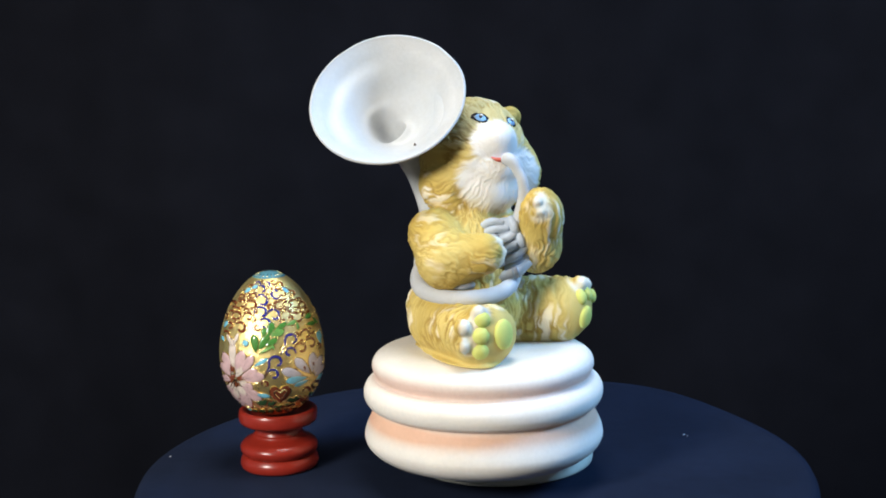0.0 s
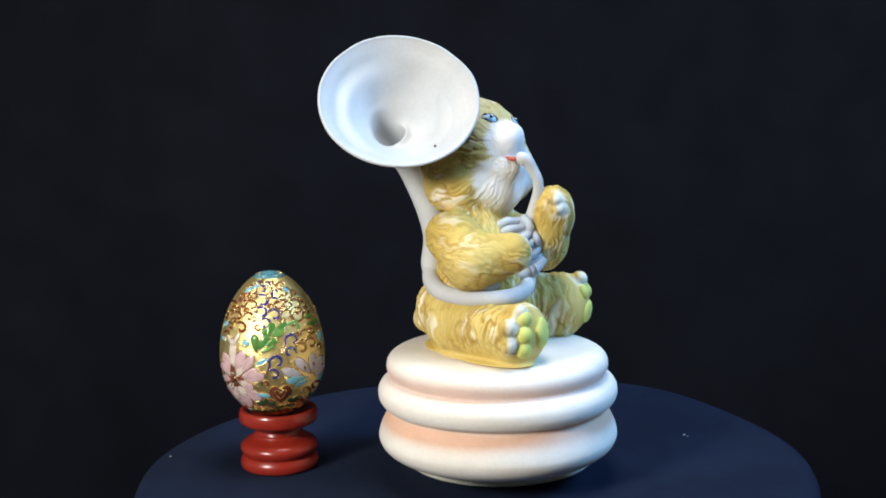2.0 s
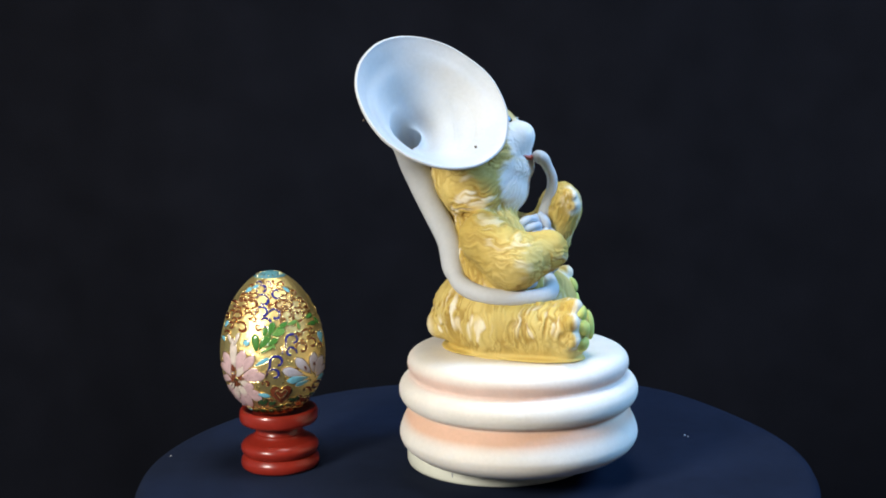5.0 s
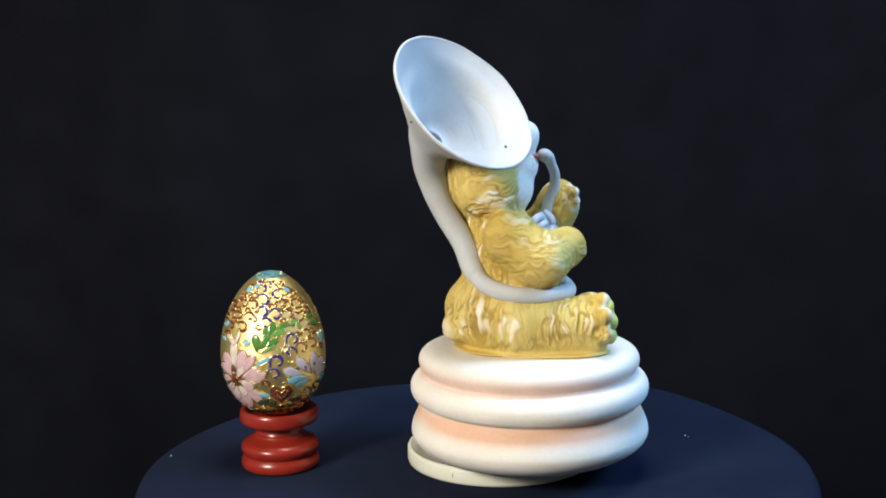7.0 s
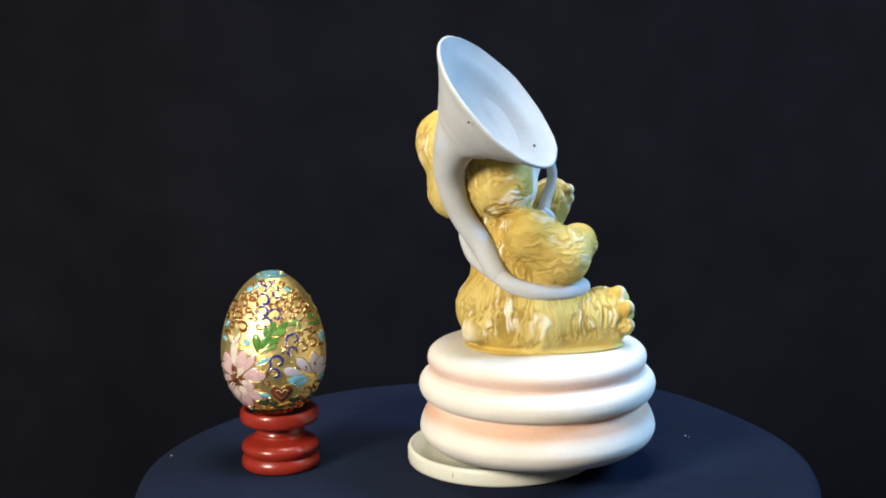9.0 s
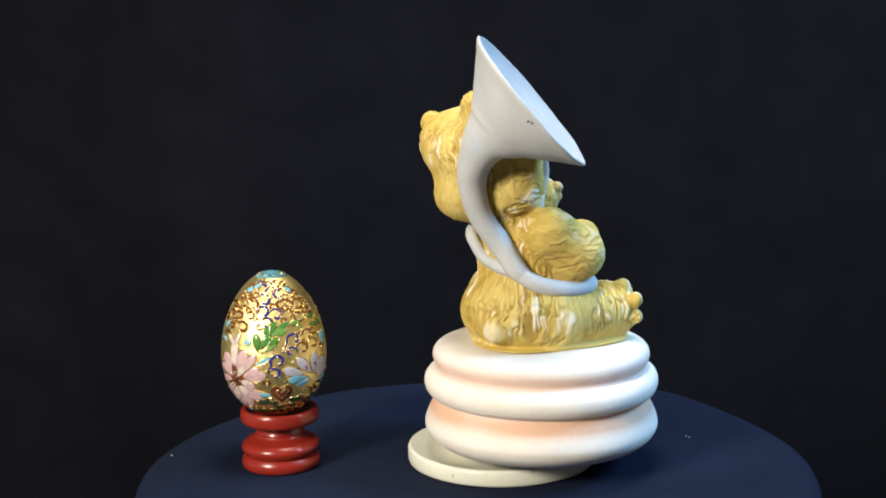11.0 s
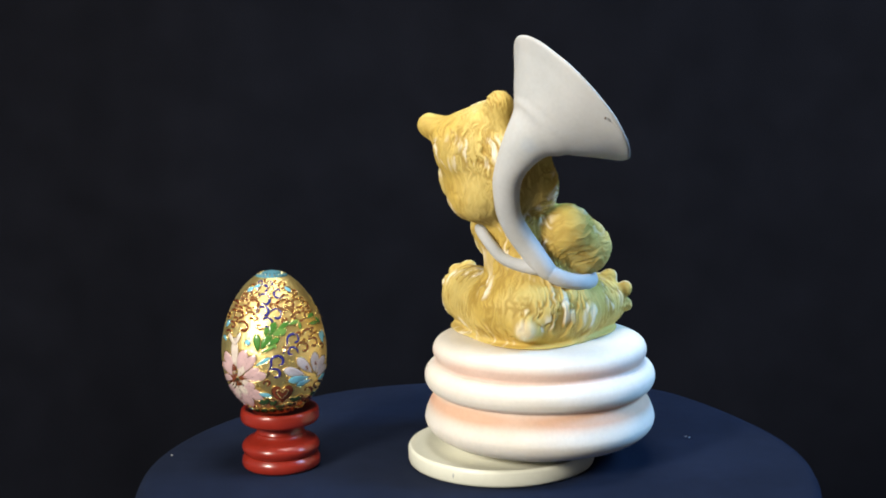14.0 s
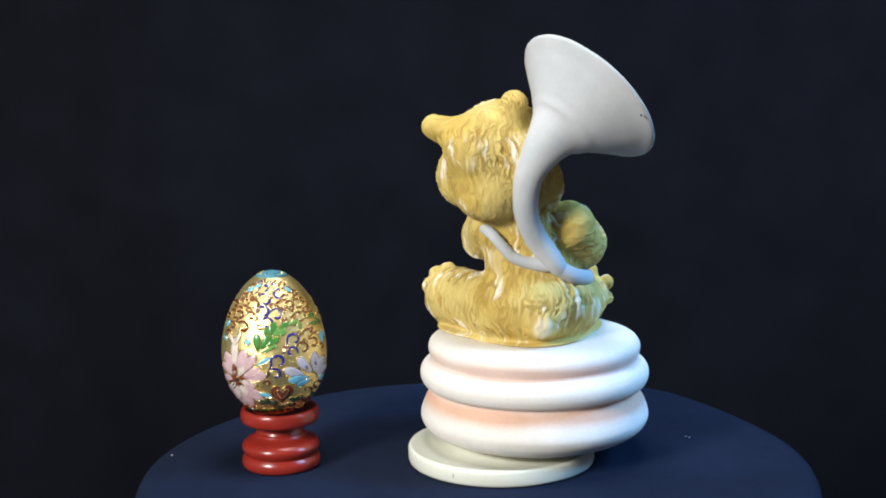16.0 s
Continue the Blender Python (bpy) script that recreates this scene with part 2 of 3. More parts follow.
def display_table():
    ob = thing("display_table", "small round wooden stand hidden under a dark cloth", "table", pose(TABLE_X, TABLE_Y, 0))
    part("tabletop", mesh_of("tabletop", *lathe([(TABLE_R - 0.010, TOP - 0.03), (TABLE_R - 0.006, TOP - 0.027),
         (TABLE_R - 0.006, TOP - 0.006), (TABLE_R - 0.010, TOP - 0.003)]), wood_mat), ob)
    part("column", mesh_of("column", *lathe([(0.03, 0.03), (0.024, 0.1), (0.028, 0.4), (0.03, TOP - 0.03)], 32), wood_mat), ob)
    part("foot", mesh_of("foot", *lathe([(0.14, 0.0), (0.14, 0.015), (0.11, 0.03), (0.03, 0.035)], 48), wood_mat), ob)


display_table()


def tablecloth():
    n, rings = 160, []
    rings += [(TABLE_R * k / 14, TOP) for k in range(1, 14)]
    rings += [(TABLE_R - 0.0045, TOP), (TABLE_R - 0.0016, TOP - 0.0008), (TABLE_R, TOP - 0.004), (TABLE_R + 0.001, TOP - 0.012)]
    rings += [(TABLE_R + 0.002 + 0.03 * (k / 12.0), TOP - 0.012 - 0.60 * k / 12.0) for k in range(1, 13)]
    verts, faces = [(TABLE_X, TABLE_Y, TOP)], []
    for r, z in rings:
        drop = min(1.0, max(0.0, (TOP - 0.01 - z) / 0.3))
        for i in range(n):
            a = 2 * math.pi * i / n
            rr = r + drop * 0.022 * math.sin(a * 11 + 0.8 * math.sin(3 * a)) + drop * 0.008 * math.sin(a * 23)
            side = 0.020 * math.exp(-((math.remainder(a - 0.35, 2 * math.pi)) / 0.6) ** 2) + 0.005 * math.exp(-((a - 3.3) / 0.4) ** 2)
            rr *= 1 + side + 0.055 * (0.5 - 0.5 * math.sin(a)) + 0.105 * math.exp(-((a - 1.01) / 0.36) ** 2) + 0.025 * math.exp(-((a - 2.0) / 0.35) ** 2)
            verts.append((TABLE_X + rr * math.cos(a), TABLE_Y + rr * math.sin(a), z))
    for i in range(n):
        faces.append((0, 1 + i, 1 + (i + 1) % n))
    for j in range(len(rings) - 1):
        for i in range(n):
            k = (i + 1) % n
            faces.append((1 + j * n + i, 1 + (j + 1) * n + i, 1 + (j + 1) * n + k, 1 + j * n + k))
    ob = new("tablecloth", mesh_of("tablecloth", verts, faces, cloth_mat))
    mod = ob.modifiers.new("thickness", "SOLIDIFY")
    mod.thickness, mod.offset = 0.0012, -1
    return tagged(ob, "dark navy cloth draped over the round table", "tablecloth")


tablecloth()

# ---- the turning music box ----
DRUM = np.array((16.8, -11.9))               # drum centre off the turning axis, mm
FACE = radians(35)                           # the way the bear sits, in the figurine's space
BASE = Matrix.Translation((0.0, 0.0, TOP))


def placed(v):
    """Bear space (forward, left, up from the table, mm, about the drum's centre) to the figurine's space in metres."""
    v = np.array(v, float)
    out = np.empty_like(v)
    out[:, 0] = DRUM[0] + v[:, 0] * math.cos(FACE) - v[:, 1] * math.sin(FACE)
    out[:, 1] = DRUM[1] + v[:, 0] * math.sin(FACE) + v[:, 1] * math.cos(FACE)
    out[:, 2] = v[:, 2]
    return out * 0.001


def base_disc():
    prof = [(0.0400, 0.0), (0.0414, 0.0006), (0.0417, 0.0016), (0.0417, 0.0062), (0.0412, 0.0073), (0.0404, 0.0077),
            (0.0398, 0.0074), (0.0392, 0.0070), (0.030, 0.0070), (0.010, 0.0070), (0.0098, 0.0085), (0.006, 0.0102), (0.001, 0.0102)]
    ob = thing("music_box_base", "cream plastic disc base standing on the cloth", "base", pose(0.0025, 0.0019, TOP))
    part("disc", mesh_of("disc", *lathe(prof, 128), cream_plastic), ob)
    part("latch_mark", mesh_of("latch_mark", *ball((-0.0205, -0.0361, 0.0040), (0.0004, 0.0003, 0.0014), n=8, m=6), lint_mat), ob, "small worn notch")
    return ob


base_disc()

figurine = thing("musical_figurine", "bisque porcelain bear with sousaphone sitting on a ringed drum pedestal", "figurine", BASE)


def pedestal():
    rings = [(0.5, 10.0), (20, 10.0), (38, 10.2), (43.5, 11.2), (47.2, 13.2), (49.9, 15.8), (51.2, 18.8), (51.0, 21.6), (50.0, 24.6), (48.7, 27.4),
             (47.6, 29.8), (46.9, 31.6), (47.2, 32.7), (49.5, 34.0), (50.9, 36.2), (51.3, 38.4), (51.0, 40.6), (49.8, 42.7), (47.9, 44.2), (46.5, 45.0),
             (46.1, 45.9), (46.4, 46.8), (47.2, 48.4), (47.5, 50.4), (46.9, 52.6), (45.2, 54.4), (42.3, 55.5), (39, 56.0), (34, 56.2), (20, 56.3), (0.5, 56.3)]
    rows = spline([(r, 0, z) for r, z in rings], 5)
    prof = [(max(r[0], 0.01), r[2]) for r in rows]
    v, f = lathe(prof, 144)
    ang = np.arctan2(v[:, 1], v[:, 0])
    z = v[:, 2]
    soft = vnoise(v * 0.045, 5) - 0.5
    v[:, :2] *= (1 + 0.012 * (vnoise(v * 0.03, 9) - 0.5))[:, None]
    white = np.tile((0.79, 0.745, 0.675), (len(v), 1))
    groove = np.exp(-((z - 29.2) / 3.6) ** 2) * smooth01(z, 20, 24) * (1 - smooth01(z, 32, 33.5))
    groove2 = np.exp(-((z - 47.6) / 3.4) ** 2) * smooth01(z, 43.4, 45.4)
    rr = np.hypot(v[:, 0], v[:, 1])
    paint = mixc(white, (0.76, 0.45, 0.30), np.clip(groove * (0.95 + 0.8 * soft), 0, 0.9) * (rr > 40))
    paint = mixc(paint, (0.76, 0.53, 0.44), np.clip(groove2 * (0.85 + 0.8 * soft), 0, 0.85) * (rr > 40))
    out = v.copy()
    out[:, :2] += DRUM
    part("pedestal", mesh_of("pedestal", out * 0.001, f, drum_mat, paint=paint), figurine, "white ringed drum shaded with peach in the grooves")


pedestal()

HEAD = np.array((-12.0, 17.5, 135.0))
HF = unit((0.89, -0.454, 0.0))              # the way the head turns
HL = unit((0.454, 0.89, 0.0))
UP = np.array((0, 0, 1.0))


def head_at(f, l, u):
    return HEAD + HF * f + HL * l + UP * u


HEAD_AXES = np.array((HF, HL, UP))
SOLE_AXES = np.array(((0.95, -0.31, 0), (0.31, 0.95, 0), (0, 0, 1.0)))
E_, L_ = egg_form, limb
torso_forms = [
    E_((-11, 3, 73.5), (24.5, 25, 17), 5), E_((-9.5, 4, 94), (16.8, 20, 23), 6), E_((-13, 10, 111), (12.5, 13.5, 11), 4), E_((-4, 0.5, 86), (15.2, 18.5, 14), 5),
    E_((-10, 3, 65), (21, 22.5, 12), 4)]
head_forms = [
    E_(head_at(-2, -1, 1.0), (23, 23.5, 25.5), 5, HEAD_AXES),
    E_((-24, 31, 143.2), (12.5, 12.5, 13.5), 6),
    E_(head_at(2, 15.5, -7), (13, 13.3, 14), 6, HEAD_AXES),
    E_(head_at(1, -15.5, -10), (14, 12.0, 12.5), 4, HEAD_AXES),
    E_((-22, 25, 122), (13, 13, 12), 5),
    E_(head_at(9, -1, -11.5), (12.5, 15, 12), 4, HEAD_AXES)]
muzzle_forms = [
    E_(head_at(14.6, -0.6, 8.4), (9.0, 9.2, 8.2), 3.0, HEAD_AXES), E_(head_at(18.6, 0.0, 11.3), (5.2, 6.2, 5.2), 2.5, HEAD_AXES),
    E_(head_at(16.2, 0, -2.2), (7.5, 9.5, 6.6), 3, HEAD_AXES)]
ear_forms = [L_((-26.5, 17, 152), 7.5, (-29.7, 15.3, 160), 5.8, 3), L_((-16, 38, 147), 7, (-13, 46.0, 150.5), 5.0, 4)]
arm_forms = [
    L_((-15.5, -12.5, 106), 11, (-5, -19.5, 96.6), 11.2, 4), L_((-5, -19.5, 96.6), 11.2, (10.5, -14.5, 100), 8.5, 4),
    L_((-8, 20.5, 106), 9, (16, 18.5, 98), 10, 4), L_((16, 18.5, 98), 10, (21.5, 13.5, 112), 9.6, 4), E_((22.5, 11.5, 116.5), (8, 8.5, 8.5), 3)]
finger_forms = [E_((12.8, -10, 104), (4, 3, 2.6), 1.2), E_((14.2, -9.6, 100.5), (4, 3, 2.4), 1.2), E_((13.8, -11, 97), (4, 3, 2.4), 1.2),
                E_((24.5, 4.5, 120), (3, 3.4, 2.6), 1.2), E_((25.5, 5.5, 116), (3, 3.4, 2.6), 1.2)]
leg_forms = [
    L_((-12.5, -13.5, 70), 13.5, (8, -24, 68.5), 11.5, 4), E_((16.3, -23.9, 68.3), (9.4, 15, 12.9), 3, SOLE_AXES),
    L_((-11, -12, 63), 9.5, (12.5, -23.5, 63), 8.5, 3),
    L_((-12, 18, 70), 13.5, (17, 31, 70.5), 13, 4), E_((23, 33, 69.5), (10.5, 12.5, 13), 4), L_((-11, 17, 63), 9.5, (19.5, 30, 63), 8.5, 3)]
toe_forms = [E_((17.5, -31, 79.3), (3.5, 3.5, 3.3), 2.0), E_((14.8, -38.2, 74), (3.5, 3.2, 3.5), 1.6), E_((15.4, -38.6, 66.8), (3.0, 2.8, 2.9), 1.6),
             E_((28, 39, 79.5), (3.6, 3.6, 3.4), 2.0), E_((28, 42.5, 74), (3.6, 3.3, 3.4), 2.0), E_((29, 33.5, 81), (3.6, 3.6, 3.4), 2.0)]
tail_forms = [E_((-32.5, 4.5, 66.5), (5.8, 6, 6), 4)]
LEG_R, LEG_L = np.array(((0.876, -0.482, 0), (0.482, 0.876, 0), (0, 0, 1.0))), np.array(((0.876, 0.482, 0), (-0.482, 0.876, 0), (0, 0, 1.0)))
skirt_forms = [E_((-11, 3, 57), (21, 22, 1.3), 2), E_((3, -20, 57), (22, 11.5, 1.3), 2, LEG_R), E_((4, 26, 57), (23, 11.5, 1.3), 2, LEG_L)]
ALL = torso_forms + head_forms + muzzle_forms + ear_forms + arm_forms + finger_forms + leg_forms + toe_forms + tail_forms + skirt_forms


def first_skin(a, way, reach=120.0):
    """The first point of the bear's skin on a line, and its outward normal."""
    a, way = np.array(a, float), unit(way)
    s = 0.0
    for _ in range(200):
        d = float(solid_dist(ALL, (a + s * way)[None])[0])
        s += d * 0.7
        if d < 0.02 or s > reach:
            break
    p = a + s * way
    return p, grad(ALL, p[None])[0]


def bear():
    v, q, nrm = solid_mesh(ALL, 0.48)
    # lie of the fur: along the limbs, down the trunk and the head
    # each set: its forms, a point on its axis, the axis, its girth, and whether the strokes run round it
    sets = [(torso_forms + tail_forms + skirt_forms[:1], (-10, 4, 85), (0, 0, -1), 22, False), (head_forms + ear_forms, HEAD + (-6, 4, 0), (0.1, -0.1, -1), 26, False),
            (muzzle_forms, HEAD, (0, 0, -1), 24, False), (head_forms + ear_forms, HEAD + UP * 2, tuple(HF), 25, False),
            (arm_forms[:2] + finger_forms[:3], (-3, -17, 98), (0.1, 0.1, 1), 17, True), (arm_forms[2:] + finger_forms[3:], (17, 15, 103), (0.3, -0.3, 1), 11, False),
            (leg_forms[:3] + toe_forms[:3], (0, -19, 69), (20, -11, -1), 13, True), (leg_forms[3:] + toe_forms[3:], (4, 25, 69), (22, 12, -1), 13, True)]
    warp = np.stack([vnoise(v * 0.15, 21 + i) - 0.5 for i in range(3)], 1) * 2.4
    warp += np.stack([vnoise(v * 0.34, 61 + i) - 0.5 for i in range(3)], 1) * 2.3
    p = v + warp
    dist, lie = [], []
    for forms, at, way, girth, around in sets:
        dist.append(solid_dist(forms, v))
        d = unit(way)
        g = p - np.array(at, float)
        par = (g @ d)[:, None] * d
        rim = g - par
        rim = rim / (np.linalg.norm(rim, axis=1)[:, None] + 1.5) * girth
        lie.append((par, rim) if around else (rim, par))
    dist = np.array(dist)
    share = np.exp(-np.clip(dist, 0, 20) / 1.8) + 1e-9
    front = smooth01((v - HEAD) @ HF, -10, -1)
    share[1] *= 1 - front
    share[3] *= front
    share /= share.sum(0)

    def strokes(width, length, seed):
        return sum(w * vnoise(a / width + b / length, seed) for w, (a, b) in zip(share, lie))

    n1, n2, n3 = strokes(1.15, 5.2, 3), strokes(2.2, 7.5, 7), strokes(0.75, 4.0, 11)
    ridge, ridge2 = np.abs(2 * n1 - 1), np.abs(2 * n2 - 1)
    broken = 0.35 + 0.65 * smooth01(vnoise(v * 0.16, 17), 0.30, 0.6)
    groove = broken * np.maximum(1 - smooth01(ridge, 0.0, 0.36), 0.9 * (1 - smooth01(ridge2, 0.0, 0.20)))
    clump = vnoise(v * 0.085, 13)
    white_face = 1 - smooth01(np.minimum(form_dist(E_(head_at(19, -2, 8.5), (11, 10.5, 9)), v), form_dist(E_(head_at(13.0, 2.5, -7), (12.5, 20.5, 14.5), 3, HEAD_AXES), v)) + 2.4 * (n1 - 0.5), -1.2, 2.4)
    ahead = smooth01(nrm[:, 0], -0.2, 0.5)
    digits = (1 - smooth01(solid_dist(finger_forms + toe_forms, v), 0.3, 3.6)) * ahead
    fur = np.clip(1 - 0.45 * white_face - 0.5 * (1 - smooth01(solid_dist(muzzle_forms[:2], v), 0, 1.5)) - 0.6 * digits, 0.15, 1)
    bare = 1 - smooth01(nrm[:, 0] * 0.9 - 0.25, 0.2, 0.5) * (1 - smooth01(np.minimum(form_dist(leg_forms[1], v), form_dist(leg_forms[4], v)), 0.5, 2.0))
    sleek = np.clip(1 - 0.35 * share[4] - 0.2 * share[5], 0.3, 1) * smooth01(v[:, 2], 57, 61)
    amp = fur * bare * (0.45 + 0.75 * clump) * sleek
    v = v + nrm * ((0.25 - groove) * 0.78 + (n2 - 0.5) * 0.75 + (n3 - 0.5) * 0.12)[:, None] * amp[:, None]
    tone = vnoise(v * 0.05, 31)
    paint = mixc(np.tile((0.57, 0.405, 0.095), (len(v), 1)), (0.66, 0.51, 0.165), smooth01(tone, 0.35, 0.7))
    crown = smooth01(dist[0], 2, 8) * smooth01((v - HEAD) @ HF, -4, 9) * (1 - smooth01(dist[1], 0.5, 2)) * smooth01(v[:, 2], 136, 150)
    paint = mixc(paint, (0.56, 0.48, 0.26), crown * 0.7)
    # brown wash by carve depth, which puts groove shade into the colour
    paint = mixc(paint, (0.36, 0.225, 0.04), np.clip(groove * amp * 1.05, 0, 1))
    # cream on raised strokes, with ridge highlights put into the colour
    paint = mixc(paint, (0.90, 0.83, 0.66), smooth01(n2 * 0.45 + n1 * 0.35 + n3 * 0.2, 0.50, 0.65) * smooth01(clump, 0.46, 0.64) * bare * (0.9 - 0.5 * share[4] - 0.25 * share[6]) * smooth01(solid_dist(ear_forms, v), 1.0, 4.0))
    paint = mixc(paint, (0.84, 0.78, 0.64), (1 - smooth01(form_dist(E_((-39, 4.5, 65.5), (3.5, 4, 4)), v), -1, 3)) * (0.3 + 0.5 * n1))
    paint = mixc(paint, (0.80, 0.77, 0.68), digits * 0.8)
    paint = mixc(paint, (0.80, 0.775, 0.74), white_face * 0.97)
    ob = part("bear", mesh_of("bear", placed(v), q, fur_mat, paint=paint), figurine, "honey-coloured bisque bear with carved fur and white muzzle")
    return ob


bear_ob = bear()


def facing_axes(n):
    n = unit(n)
    a = unit(np.cross((0, 0, 1.0), n))
    return np.array((a, np.cross(n, a), n))


def on_bear(name, at, way, size, mat, label="", sink=0.35, thick=1.6, spin=0.0):
    """An oval boss set into the bear's skin where the line from at along way first meets it."""
    p, n = first_skin(at, way)
    ax = facing_axes(n)
    if spin:
        c, s = math.cos(spin), math.sin(spin)
        ax = np.array((c * ax[0] + s * ax[1], -s * ax[0] + c * ax[1], ax[2]))
    v, f = ball(p - n * sink, (size[0], size[1], thick), ax, 20, 10)
    return part(name, mesh_of(name, placed(v), f, mat), bear_ob, label)


# sole pads: right foot, then left foot
SOLE_R, SOLE_L = np.array((0.95, -0.31, 0.0)), np.array((0.95, 0.31, 0.0))
for c, s, thick in (((23, -32.6, 76.6), (3.5, 3.4), 2.6), ((24, -35.0, 70.6), (3.5, 3.5), 2.6), ((24, -35.0, 63.9), (3.5, 3.4), 2.6), ((26.5, -24.4, 69.8), (5.2, 6.3), 2.2)):
    on_bear("paw_pad", np.array(c) + SOLE_R * 20, -SOLE_R, s, pad_mat, "yellow-green sole pad", 0.4, thick)
for c, s, thick in (((30, 29.5, 76), (2.9, 3.6), 2.2), ((30, 35, 76.5), (2.9, 3.6), 2.2), ((30, 40, 74.5), (2.7, 3.3), 2.2), ((33, 31.5, 66.8), (4.2, 5.2), 2.0)):
    on_bear("paw_pad", np.array(c) + SOLE_L * 20, -SOLE_L, s, pad_mat, "yellow-green sole pad", 0.4, thick)
EYE_WAY = unit(HF * 0.72 + UP * 0.6)
for f, l, u, spin in ((12.8, -6.2, 18.3, -0.35), (13.2, 8.0, 15.9, -0.2)):
    way = unit(EYE_WAY + HL * (0.25 if l > 0 else -0.3))
    for name, size, mat, sink, label, df in (("eye_socket", (4.6, 3.6), bisque_white, 1.22, "pale painted eye surround", (0, 0.3)), ("eye", (4.35, 3.2), eye_black, 0.85, "black-rimmed painted eye", (0, 0)),
                                             ("iris", (2.8, 2.15), eye_blue, 0.42, "blue painted iris", (0.1, -0.1)), ("pupil", (1.1, 1.25), eye_black, 0.10, "black pupil", (0.1, 0.1)),
                                             ("glint", (0.9, 0.7), bisque_white, -0.12, "white painted glint", (0.5, 0.7))):
        at = head_at(f, l + df[0], u + df[1]) + way * 30
        on_bear(name, at, -way, size, mat, label, sink, 1.35, spin)
v, f = sweep(spline([(*head_at(21.0, -5.8, 2.9), 0.3), (*head_at(22.6, -3.6, 1.8), 0.9), (*head_at(23.2, -1.4, 1.8), 0.9), (*head_at(22.8, 1.4, 2.6), 0.3)], 6), 10)
part("lip", mesh_of("lip", placed(v), f, lip_red), bear_ob, "small red painted mouth")

# ---- the sousaphone ----
BELL_C = np.array((-36.4, -14.8, 162.9))
BELL_N = np.array((0.2997, -0.7126, 0.6347))


def horn_paint(v, inner=None):
    w = vnoise(v * 0.07, 41)
    return mixc(np.tile((0.55, 0.555, 0.555), (len(v), 1)), (0.46, 0.48, 0.49), smooth01(w, 0.4, 0.8) * 0.5)


sousaphone = new("sousaphone")
sousaphone.parent = figurine
tagged(sousaphone, label="grey-white bisque sousaphone round the bear's body")


def bell():
    out = []
    flare = ((27, 9.9), (19, 14.9), (15, 18.3), (11, 22.2), (7, 26.4), (3.5, 30.2), (1.2, 32.9), (0, 33.5))
    tube = [(-25.2, -9.5, 86.2, 2.2), (-26.6, -6.0, 88.8, 3.6), (-27.8, -2.5, 92.5, 4.4), (-28.2, 4.5, 102, 4.9), (-33, 10.8, 114, 5.2), (-38.2, 11.9, 126.5, 5.7), (-41.4, 9.4, 136.5, 7.0)]
    rows = [list(r) for r in tube]
    for s, r in flare:
        ease = np.array((0.9, -0.45, 0.0)) * 3.6 * (max(0.0, s - 6) / 27.0) ** 2
        rows.append([*(BELL_C - BELL_N * s + ease), r])
    outer = spline(rows, 6)
    va, fa = sweep(outer, 72)
    n, k = 72, len(va)
    u0 = va[-n] - outer[-1, :3]
    u0 = unit(u0 - BELL_N * (u0 @ BELL_N))
    inner = [(*(BELL_C + BELL_N * 0.5), 32.6), (*(BELL_C - BELL_N * 0.6), 31.6), (*(BELL_C - BELL_N * 3.5), 28.2), (*(BELL_C - BELL_N * 8), 23.2), (*(BELL_C - BELL_N * 13.0 + (-0.5, -0.2, 0)), 17.8),
             (*(BELL_C - BELL_N * 19 + (-1.2, -0.6, 0)), 12.2), (*(BELL_C - BELL_N * 25 + (-2.0, -1.2, 0)), 7.2), (-44.0, 5.2, 142.6, 5.8), (-42.0, 9.0, 136.5, 4.9), (-38.2, 11.7, 127, 4.3), (-34.5, 11.2, 117.5, 4.0)]
    vb, fb = sweep(spline(inner, 5), n, -1.0, u0)
    v = np.vstack([va, vb])
    o = k - n
    f = list(fa[:-1]) + [(o + i, o + (i + 1) % n, k + (i + 1) % n, k + i) for i in range(n)]
    f += [tuple(i + k for i in q) for q in fb[:-2]] + [tuple(i + k for i in fb[-1])]
    v = v + (np.stack([vnoise(v * 0.10, 50 + i) for i in range(3)], 1) - 0.5) * 0.7
    part("bell", mesh_of("bell", placed(v), f, horn_mat, paint=horn_paint(v)), sousaphone, "wide flared horn bell, hollow inside")


bell()


for x, y, z, r in ((-65.8, -28.0, 157.0, 0.5), (-19.9, -18.3, 144.2, 0.6)):
    v, f = ball((x, y, z), (r, r, r), n=10, m=6)
    part("chip", mesh_of("chip", placed(v), f, chip_mat), sousaphone, "small dark firing speck")


def tube_part(name, points, mat, steps=7, n=20, label="", flat=1.0):
    v, f = sweep(spline(points, steps), n, flat)
    paint = horn_paint(v) if mat is horn_mat else None
    return part(name, mesh_of(name, placed(v), f, mat, paint=paint), sousaphone, label)


tube_part("hoop", [(-28, -2, 91.5, 3.4), (-25, -10.5, 86, 3.7), (-17, -18.5, 82.8, 3.7), (-4, -22.5, 81.6, 3.5), (7, -20.2, 82, 3.4), (12.5, -11, 82.2, 3.4),
                   (13.8, 0, 84.2, 3.3), (11, 10, 89.5, 3.1), (6, 18, 96.5, 2.9), (-4, 23.5, 103, 2.7), (-13.5, 24.6, 106, 2.6), (-20.5, 22.8, 104.2, 2.5),
                   (-23, 19, 99.5, 2.5), (-23.8, 14.5, 94.8, 2.6), (-25.4, 7, 92, 2.9), (-27.5, -1, 91, 3.1)], horn_mat, label="ring tube round the bear's waist")
